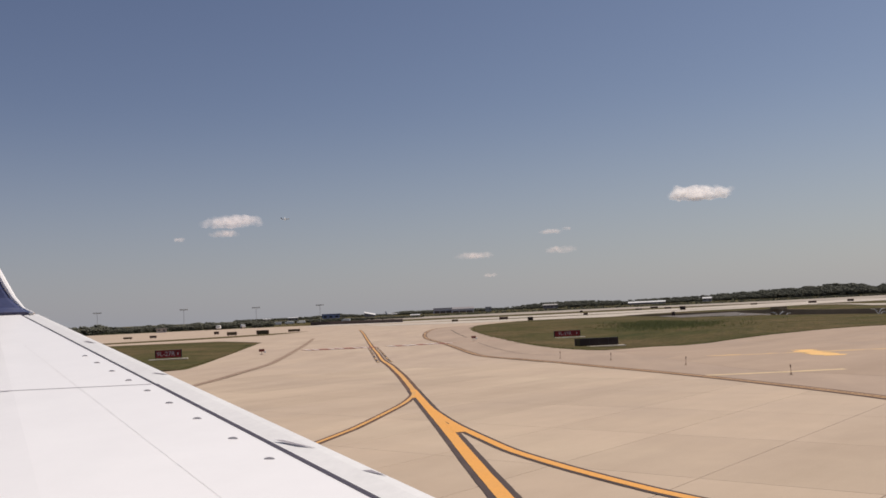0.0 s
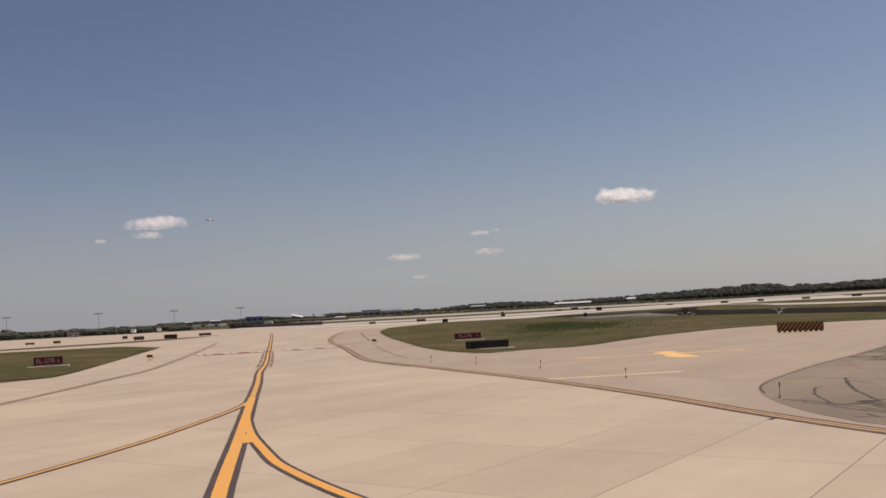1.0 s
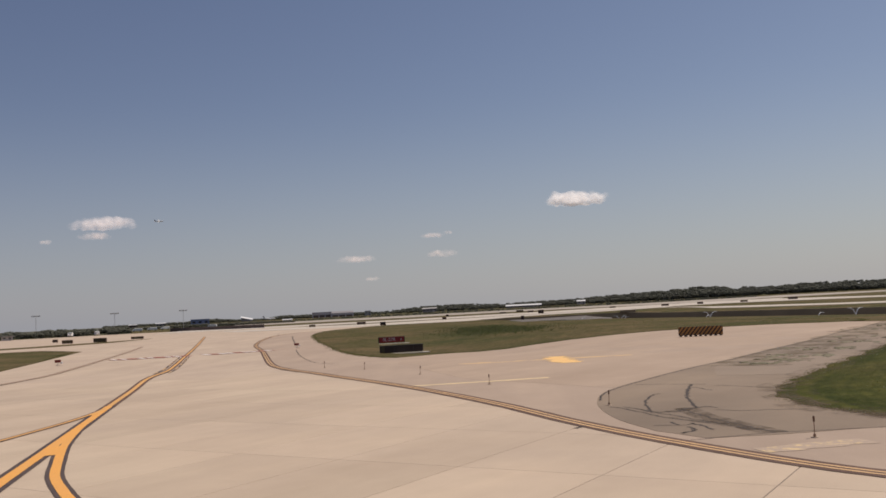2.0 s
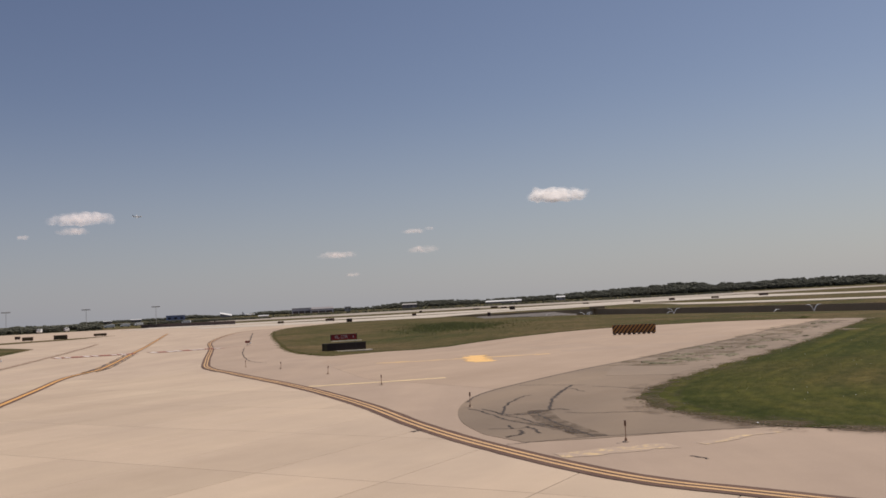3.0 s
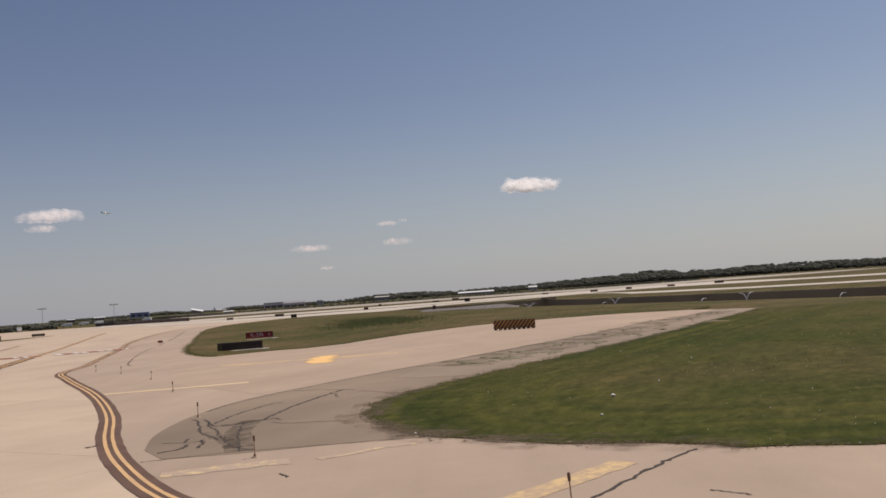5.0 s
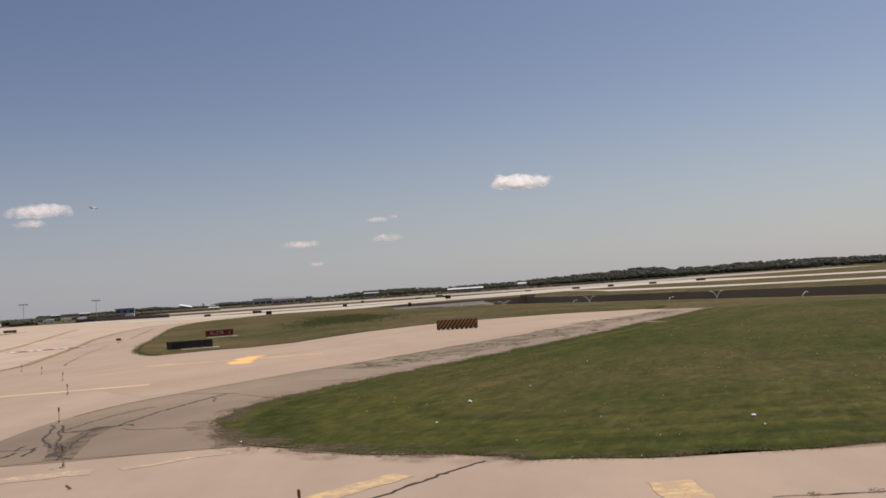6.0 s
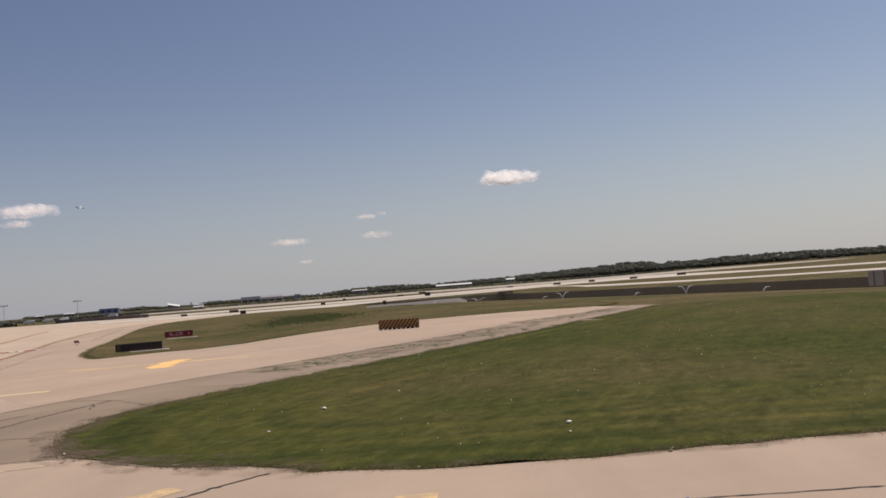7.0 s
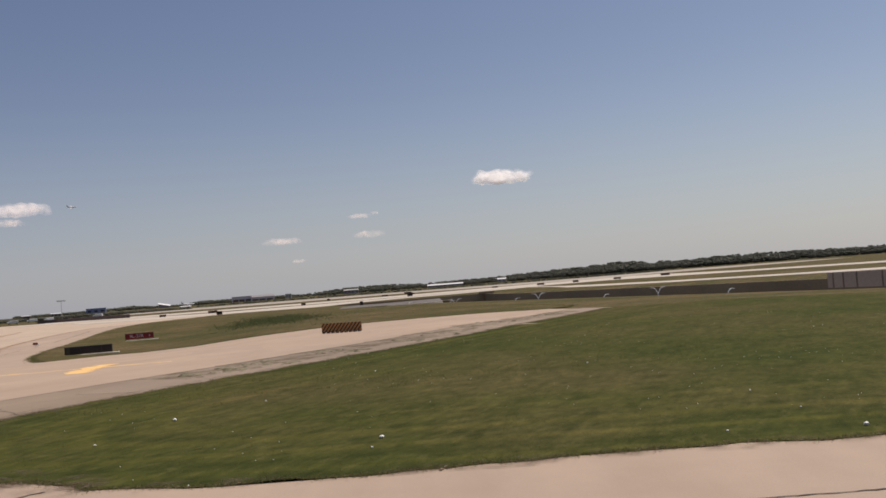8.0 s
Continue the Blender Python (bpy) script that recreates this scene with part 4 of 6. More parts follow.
def barricade():
    a, b = Vector((41.25, 80.4)), Vector((44.7, 78.4))
    c, w = (a + b) / 2, (b - a).length
    turn = math.degrees(math.atan2(b.y - a.y, b.x - a.x))
    top = thing("barricade", pose(c.x, c.y, terrain(c.x, c.y) + 0.012, 0, 0, turn), "orange and black striped closure barricade across the taxiway", "barricade")
    h, z0 = 0.79, 0.11
    body = part("board", boxed(w, 0.16, h, pose(0, 0, z0), 0.015), M_BARBLK, top)
    n = 11
    pitch = w / n
    for k in range(-2, n + 1):
        # a slanting stripe, cut at the board's ends
        xs = [-w / 2 + pitch * (k + 0.28), -w / 2 + pitch * (k + 0.78)]
        lean = 0.62
        bm = bmesh.new()
        poly = [(xs[0], 0), (xs[1], 0), (xs[1] + lean, h), (xs[0] + lean, h)]
        lo, hi = -w / 2 + 0.01, w / 2 - 0.01
        for sgn, lim in ((1, lo), (-1, hi)):
            out = []
            for i in range(len(poly)):
                p, q = poly[i - 1], poly[i]
                ip, iq = sgn * (p[0] - lim) >= 0, sgn * (q[0] - lim) >= 0
                if ip != iq:
                    t = (lim - p[0]) / (q[0] - p[0])
                    out.append((lim, p[1] + (q[1] - p[1]) * t))
                if iq:
                    out.append(q)
            poly = out
            if len(poly) < 3:
                break
        if len(poly) < 3:
            bm.free()
            continue
        front = [bm.verts.new((x, -0.086, z0 + 0.015 + y * 0.965)) for x, y in poly]
        back = [bm.verts.new((x, -0.078, z0 + 0.015 + y * 0.965)) for x, y in poly]
        bm.faces.new(front)
        m = len(poly)
        for i in range(m):
            bm.faces.new((front[i], back[i], back[(i + 1) % m], front[(i + 1) % m]))
        bmesh.ops.recalc_face_normals(bm, faces=bm.faces[:])
        part("stripe", bm, M_ORANGE, body)
    for k in range(9):
        x = -w / 2 + 0.2 + (w - 0.4) * k / 8
        part("foot", boxed(0.22, 0.4, 0.13, pose(x, 0, 0), 0.015), M_BARBLK, top)
    return top


barricade()


M_FARBOX = worn("dark_brown_sign_box", (0.125, 0.072, 0.05), (0.08, 0.05, 0.038), 1.0, 0.7)


def far_box(x, y, w, h, turn, kind):
    """Small sign boxes by the far runways."""
    top = thing("runway_sign", pose(x, y, terrain(x, y) + 0.03, 0, 0, turn), "small dark sign box beside a far runway", "sign", "far runway signs")
    leg = 0.18
    for s in (-1, 1):
        part("leg", rod(bmesh.new(), (s * w * 0.35, 0, -0.08), (s * w * 0.35, 0, leg + 0.02), 0.05, None, 6), M_DARKST, top)
    cab = part("cabinet", boxed(w, 0.35, h, pose(0, 0, leg), 0.02), M_FARBOX, top)
    part("face", boxed(w * 0.8, 0.02, h * 0.7, pose(0.05, -0.186, leg + h * 0.15)), (M_OLIVE, M_SIGNB, M_RED)[kind], cab)
    return top


FAR_SIGNS = [(-86.7, 248, 3.4, 0.7, 0), (-79.4, 247, 2.6, 0.9, 1), (-66.6, 265, 2.0, 1.1, 1), (-54.4, 232, 3.6, 1.2, 0), (-45.5, 227, 4.4, 1.4, 0), (-41.4, 250, 4.6, 0.9, 0),
             (20.7, 310, 4.2, 1.2, 1), (24.9, 259, 2.2, 1.4, 1), (98.7, 372, 3.2, 2.0, 1), (101.8, 470, 4.6, 1.0, 0), (113.3, 455, 4.4, 1.2, 1), (191.6, 424, 4.0, 1.4, 1),
             (124, 530, 6.0, 1.4, 1), (172, 420, 5.0, 1.3, 1), (162, 470, 4.5, 1.0, 0), (72, 470, 2.0, 1.3, 1), (210, 415, 5.0, 1.2, 0), (238, 420, 6.5, 1.6, 1), (4, 315, 3.0, 1.0, 0), (52, 330, 2.2, 1.2, 1)]
for fx, fy, fw, fh, fk in FAR_SIGNS:
    far_box(fx, fy, fw * 0.72, fh * 0.72, -8, fk)
far_box(64.7, 254.1, 0.9, 1.1, -8, 1)


# ---- the sunken road's lamps, fence and ends ----
def street_lamp(u, v, arms, foot=-7.35):
    x, y = road(u, v)
    turn = math.degrees(math.atan2(ROAD_N.y, ROAD_N.x))
    label = "white double-armed street lamp of the sunken road" if len(arms) == 2 else "white single-armed street lamp of the sunken road"
    top = thing("street_lamp", pose(x, y, foot, 0, 0, turn), label, "street lamp", "street lamps")
    part("pole", rod(bmesh.new(), (0, 0, 0), (0, 0, 5.9), 0.16, 0.11, 10), M_WHITEST, top)
    part("base", boxed(0.5, 0.5, 0.25, None, 0.03), M_PAD, top)
    for s in arms:
        pts = [(0, 0, 5.5), (s * 0.25, 0, 6.05), (s * 0.65, 0, 6.65), (s * 1.1, 0, 6.95), (s * 1.5, 0, 7.0)]
        arm = part("arm", tube(bmesh.new(), pts, [0.10, 0.09, 0.08, 0.08, 0.07]), M_WHITEST, top, smooth=True)
        part("lamp_head", boxed(0.7, 0.3, 0.13, pose(s * 1.7, 0, 6.94), 0.04), M_STEEL, arm)
    return top


for u, v in ((-1.2, 14.6), (-4.9, -30.8), (-20.0, -50.4)):
    street_lamp(u, v, (-1, 1))
for u, v in ((-31.4, -30.6), (-29.8, 0.4), (-28.4, 32.4), (-24.6, 62.0)):
    street_lamp(u, v, (0.8,))
street_lamp(-40.1, -37.0, (0.8,), -7.05)


def panel_fence():
    n = 7
    p0 = Vector((113.4, 108.3))
    d = Vector((0.235, -0.972))
    turn = math.degrees(math.atan2(d.y, d.x))
    top = thing("panel_fence", pose(p0.x, p0.y, terrain(p0.x, p0.y) - 0.05, 0, 0, turn), "grey panel screen with dark gaps beside the sunken road", "fence")
    xs, gaps = 0.0, (1.1, 1.7, 2.2, 4.0, 5.4, 6.0, 6.4)
    for k in range(n):
        w = gaps[k]
        bm = boxed(w - 0.28, 0.16, 2.1, pose(xs + w / 2, 0, 0), 0.02)
        pan = part("panel", bm, M_FENCE, top)
        for j in range(2):
            part("ledge", boxed(w - 0.28, 0.05, 0.1, pose(xs + w / 2, -0.1, 0.6 + 0.8 * j)), M_FENCE, pan)
        part("post", boxed(0.24, 0.2, 2.05, pose(xs + w, 0.06, 0)), M_FENCEPOST, top)
        xs += w
    return top


panel_fence()
# block on the head of the far wall, and the dark head of the near wing wall
bx, by = road(25.4, -119)
tagged(part("wall_block", boxed(5.5, 1.2, 0.9, pose(bx, by, terrain(bx, by) - 0.02, 0, 0, -12), 0.05), M_WALL), "dark concrete block on the head of the wall", "block")
bx, by = road(-3, -99)
tagged(part("wing_wall", boxed(1.0, 22, 5.7, pose(bx, by - 2, -7.0, 0, 0, 13), 0.05), M_WALL), "dark concrete wing wall of the cutting", "retaining wall", "", "structure")


# ---- plants ----
def inside(x, y, poly):
    hit = False
    for i in range(len(poly)):
        (x0, y0), (x1, y1) = poly[i - 1], poly[i]
        if (y0 > y) != (y1 > y) and x < x0 + (y - y0) * (x1 - x0) / (y1 - y0):
            hit = not hit
    return hit


def blades(name, spots, mat, label, seed, per=5, height=0.09, width=0.012, spread=0.07):
    """Tufts of grass blades, all in one mesh."""
    rnd = np.random.default_rng(seed)
    verts, faces = [], []
    for x, y, s in spots:
        z = terrain(x, y) + 0.03
        for _ in range(per):
            ang = rnd.uniform(0, math.tau)
            ox, oy = x + rnd.normal(0, spread), y + rnd.normal(0, spread)
            h = height * s * rnd.uniform(0.6, 1.3)
            bx_, by_ = math.cos(ang) * width * s, math.sin(ang) * width * s
            lx, ly = rnd.normal(0, 0.9 * h), rnd.normal(0, 0.9 * h)
            i = len(verts)
            verts += [(ox - bx_, oy - by_, z), (ox + bx_, oy + by_, z), (ox + lx * 0.5 + bx_ * 0.6, oy + ly * 0.5 + by_ * 0.6, z + h * 0.6), (ox + lx, oy + ly, z + h)]
            faces += [(i, i + 1, i + 2), (i, i + 2, i + 3)]
    me = bpy.data.meshes.new(name)
    me.from_pydata(verts, [], faces)
    me.materials.append(mat)
    ob = new(name, me)
    return tagged(ob, label, "grass", "", "stuff")


def scatter(poly, n, seed, box_, near=None):
    rnd = random.Random(seed)
    out = []
    x0, y0, x1, y1 = box_
    tries = 0
    while len(out) < n and tries < n * 12:
        tries += 1
        x, y = rnd.uniform(x0, x1), rnd.uniform(y0, y1)
        if inside(x, y, poly) and (near is None or near(x, y, rnd)):
            out.append((x, y, rnd.uniform(0.6, 1.4)))
    return out


def along(poly, n, seed, reach, lo=0, hi=None):
    rnd = random.Random(seed)
    hi = hi or len(poly) - 1
    out = []
    for _ in range(n):
        k = rnd.randrange(lo, hi)
        t = rnd.random()
        a, b = poly[k], poly[k + 1]
        out.append((a[0] + (b[0] - a[0]) * t + rnd.gauss(0, reach), a[1] + (b[1] - a[1]) * t + rnd.gauss(0, reach), rnd.uniform(0.5, 1.3)))
    return out


patchy = lambda x, y, r: noise.noise((x * 0.35, y * 0.35, 3)) + r.uniform(-0.5, 0.5) > -0.1
blades("grass_tufts", scatter(GRASS_NEAR, 16000, 5, (24, 8, 62, 44), patchy), M_BLADE, "short mown grass blades with drier patches", 5, 4, 0.012, 0.010, 0.2)
blades("far_grass_tufts", scatter(GRASS_NEAR, 4000, 6, (28, 30, 90, 88), patchy), M_BLADE, "mown grass further from the taxiway", 6, 5, 0.04, 0.016, 0.3)
blades("verge_fringe", along(GRASS_NEAR, 4200, 7, 0.16, 0, len(GRASS_NEAR) - 6), M_BLADE, "ragged grass fringe along the paving", 7, 5, 0.03, 0.010, 0.10)
blades("island_tufts", scatter(SIGN_GRASS, 5000, 8, (5, 84, 75, 200)), M_BLADE, "mown grass on the sign island", 8, 4, 0.05, 0.03, 0.4)
blades("island_fringe", along(SIGN_GRASS, 2600, 9, 0.25), M_BLADE, "grass fringe round the island", 9, 4, 0.06, 0.04, 0.16)
LOW_RIM = [p for p in GRASS_NEAR if 29 < p[0] < 66 and p[1] < 19]
blades("near_fringe", along(LOW_RIM, 2600, 27, 0.05), M_BLADE, "short grass hanging over the paving edge", 27, 5, 0.035, 0.009, 0.05)
blades("dry_fringe", along(GRASS_NEAR, 2600, 17, 0.10, 0, len(GRASS_NEAR) - 5), M_THATCH, "dead brown thatch along the paving", 17, 4, 0.03, 0.012, 0.10)
weed_dice = random.Random(10)
weed_spots = [(weed_dice.gauss(38.5, 3.8), weed_dice.gauss(160, 12), weed_dice.uniform(0.4, 1.2)) for _ in range(1500)]
blades("tall_weeds", weed_spots, M_TALL, "patch of taller dark green weeds", 10, 7, 0.22, 0.07, 0.8)


def lumps(name, spots, low, high, flat, mat, label, category, seed):
    """Irregular low lumps strewn round a few places, all in one mesh."""
    rnd = random.Random(seed)
    verts, faces = [], []
    for hx, hy, reach, n in spots:
        for k in range(n):
            x, y = hx + rnd.gauss(0, reach * 0.7), hy + rnd.gauss(0, reach)
            r, z, base = rnd.uniform(low, high), terrain(hx, hy) + 0.015, len(verts)
            m, a0 = 7, rnd.uniform(0, 6)
            for lift, rr in ((0.0, 1.0), (0.7, 0.72), (1.0, 0.3)):
                for c in range(m):
                    q, ang = r * rr * rnd.uniform(0.7, 1.25), a0 + c * math.tau / m
                    verts.append((x + math.cos(ang) * q * 1.4, y + math.sin(ang) * q, z + flat * lift * r * rnd.uniform(0.8, 1.2)))
            for ring in (0, m):
                faces += [(base + ring + c, base + ring + (c + 1) % m, base + ring + m + (c + 1) % m, base + ring + m + c) for c in range(m)]
            faces.append(tuple(base + 2 * m + c for c in range(m)))
    me = bpy.data.meshes.new(name)
    me.from_pydata(verts, [], faces)
    me.materials.append(mat)
    tagged(new(name, me), label, category, "", "stuff")


HEAPS = [(31.9, 45.9, 0.7), (33.8, 48.0, 0.9), (35.6, 50.6, 0.8), (34.2, 46.4, 0.7), (36.9, 48.3, 0.6), (39.8, 55.6, 1.1), (41.6, 53.6, 0.7), (46, 60, 1.3), (50, 65.2, 1.3), (56.6, 73.6, 1.6), (64.5, 83, 1.8)]
lumps("rubble", [(*h, 5) for h in HEAPS], 0.03, 0.09, 0.4, M_RUBBLE, "lumps of broken grey asphalt along the old edge", "rubble", 51)
lumps("weed_clumps", [(*h, 12) for h in HEAPS], 0.08, 0.30, 0.30, M_WEED, "low grey-green weeds growing through the broken edge", "weeds", 52)
joint = [(x + 0.02 * math.sin(k * 9), y, 0.9) for k, (x, y) in enumerate([(35.0, 11.05), (35.06, 11.03), (35.95, 10.83), (36.0, 10.82), (36.2, 10.76), (36.26, 10.74), (36.36, 10.71)])]
blades("joint_weeds", joint, M_TALL, "small weeds growing in a joint of the shoulder", 18, 7, 0.045, 0.009, 0.04)


def soil_clods():
    """Bare earth crumbs where the grass meets the paving."""
    rnd = random.Random(12)
    bm = bmesh.new()
    for x, y, s in along(GRASS_NEAR, 75, 13, 0.09, 0, len(GRASS_NEAR) - 5):
        r = 0.042 * s * rnd.uniform(0.5, 1.5)
        m = Matrix.Translation((x, y, terrain(x, y) + 0.025)) @ Matrix.Rotation(rnd.uniform(0, 6), 4, "Z") @ Matrix.Diagonal((r * rnd.uniform(1, 2.6), r, r * 0.6, 1))
        bmesh.ops.create_icosphere(bm, subdivisions=1, radius=1, matrix=m)
    tagged(part("soil_clods", bm, M_SOIL), "dark crumbs of soil along the grass edge", "soil", "", "stuff")


soil_clods()


def soil_flecks():
    """Loose soil and dead thatch that thins out over the paving."""
    rnd = random.Random(31)
    verts, faces = [], []
    rim = [p for p in GRASS_NEAR if p[0] < 64 and 8 < p[1] < 36]
    for k in range(1700):
        q = rnd.randrange(len(rim) - 1)
        (ax, ay), (bx, by) = rim[q], rim[q + 1]
        if math.dist((ax, ay), (bx, by)) > 2:
            continue
        u = rnd.random()
        x, y = ax + (bx - ax) * u, ay + (by - ay) * u
        tip = math.exp(-((x - 27) / 5) ** 2 - ((y - 23) / 8) ** 2)
        if noise.noise((x * 0.7, y * 0.7, 9)) + rnd.uniform(-0.4, 0.4) < -0.15 * tip - 0.02:
            continue
        d = Vector((by - ay, ax - bx)).normalized()
        off = abs(rnd.gauss(0, 0.05 + 0.22 * tip)) - 0.08
        side = -1 if inside(x + d.x * 0.3, y + d.y * 0.3, GRASS_NEAR) else 1
        x, y = x + d.x * off * side, y + d.y * off * side
        r = rnd.uniform(0.008, 0.026 + 0.02 * tip)
        z = terrain(x, y) + (0.034 if off < 0.02 else 0.021)
        base, m, a0 = len(verts), 5, rnd.uniform(0, 6)
        for c in range(m):
            rr = r * rnd.uniform(0.5, 1.3)
            verts.append((x + math.cos(a0 + c * 1.2566) * rr * 1.6, y + math.sin(a0 + c * 1.2566) * rr, z))
        verts.append((x, y, z + r * 0.4))
        faces += [(base + c, base + (c + 1) % m, base + m) for c in range(m)]
    me = bpy.data.meshes.new("soil_flecks")
    me.from_pydata(verts, [], faces)
    me.materials.append(M_SOIL)
    tagged(new("soil_flecks", me), "loose brown soil and thatch along the grass edge", "soil", "", "stuff")


soil_flecks()


def soil_dusting():
    """Soil washed out over the paving, widest round the tip of the verge."""
    tip = [p for p in GRASS_NEAR if p[0] < 33.5 and 15.5 < p[1] < 37]
    lane = [p for p in GRASS_NEAR if 27 < p[0] < 71 and p[1] > 34.5 and p[1] < 86.5]
    low = [p for p in GRASS_NEAR if 29 < p[0] < 70 and p[1] < 17]

    def even(line):
        span = range(0, len(line), 4)
        return [tuple(sum(q[c] for q in line[max(0, k - 5):k + 6]) / len(line[max(0, k - 5):k + 6]) for c in (0, 1)) for k in span]

    tip, lane, low = even(tip), even(lane), even(low)
    for name, pts, wide, dz, mat, rag in (("soil_wash", tip, 2.2, 0.0355, M_THINDUST, 0.2), ("soil_wash", tip, 0.75, 0.0375, M_DUST, 0.25), ("soil_wash", lane, 1.6, 0.0365, M_THINDUST, 0.35), ("soil_wash", SPILL, 1.0, 0.0390, M_DUST, 0.4),
                                          ("soil_wash", low, 0.22, 0.0225, M_THINDUST, 0.4), ("soil_wash", low, 0.9, 0.0345, M_THINDUST, 0.3), ("dirt_streak", WEED_LINE, 4.2, 0.0240, M_WEEDDUST, 0.3)):
        ob = ribbon(name, pts, wide, dz, mat, None, rag, 6, 0.9, 0.06)
        tagged(ob, "thin brown soil washed over the paving edge" if name == "soil_wash" else "dirt and low weeds along the broken taxiway edge", "soil", "", "structure")


SPILL = [(24.8, 24.9), (24.9, 23.8), (25.2, 22.9), (25.9, 22.3), (26.9, 21.4)]
WEED_LINE = curve([(30.4, 44.9), (32.6, 47.2), (36.2, 51.5), (41, 57), (46, 62.2), (52.5, 70), (60, 79), (68, 88)], 6)
soil_dusting()


def litter():
    """Scraps of white litter and clover heads on the grass."""
    rnd = random.Random(14)
    spots = [(38.4, 18.85, 0.10), (38.0, 17.6, 0.05), (32.64, 26.77, 0.10), (30.81, 22.84, 0.06), (35.6, 29.8, 0.06), (40.7, 37.8, 0.05), (48.44, 13.5, 0.10), (49.5, 20.1, 0.05), (48.8, 16.5, 0.04), (43.5, 30.4, 0.05), (49.1, 32.4, 0.05), (25.35, 22.73, 0.05), (45.7, 14.6, 0.04)]
    for k in range(24):
        x, y = rnd.uniform(36, 56), rnd.uniform(18, 46)
        if inside(x, y, GRASS_NEAR):
            spots.append((x, y, rnd.uniform(0.012, 0.028)))
    for x, y, r in spots:
        r *= 0.72
        bm = bmesh.new()
        bmesh.ops.create_icosphere(bm, subdivisions=1, radius=1)
        for vtx in bm.verts:
            vtx.co = Vector((vtx.co.x * r * rnd.uniform(0.7, 1.3), vtx.co.y * r * rnd.uniform(0.7, 1.3), vtx.co.z * r * rnd.uniform(0.4, 0.8)))
        ob = part("litter_scrap", bm, M_LITTER)
        ob.location = (x, y, terrain(x, y) + 0.03 + r * 0.5)
        tagged(ob, "crumpled white scrap lying on the grass", "litter", "litter on the grass")


litter()


def clover_heads():
    """Small white flower heads strewn in the grass, thicker in patches."""
    rnd = random.Random(41)
    verts, faces = [], []
    tries = 0
    while len(faces) < 8 * 320 and tries < 9000:
        tries += 1
        x, y = rnd.uniform(29, 74), rnd.uniform(15, 62)
        if noise.noise((x * 0.16, y * 0.16, 4)) + rnd.uniform(-0.25, 0.25) < 0.12 or not inside(x, y, GRASS_NEAR):
            continue
        r, z, base = rnd.uniform(0.006, 0.014), terrain(x, y) + 0.05, len(verts)
        for q in ((1, 0, 0), (0, 1, 0), (-1, 0, 0), (0, -1, 0), (0, 0, 1), (0, 0, -1)):
            verts.append((x + q[0] * r * 1.3, y + q[1] * r, z + q[2] * r))
        faces += [tuple(base + k for k in f) for f in ((0, 1, 4), (1, 2, 4), (2, 3, 4), (3, 0, 4), (1, 0, 5), (2, 1, 5), (3, 2, 5), (0, 3, 5))]
    me = bpy.data.meshes.new("clover_heads")
    me.from_pydata(verts, [], faces)
    me.materials.append(M_LITTER)
    tagged(new("clover_heads", me), "tiny white clover heads scattered in the grass", "flowers", "", "stuff")


clover_heads()


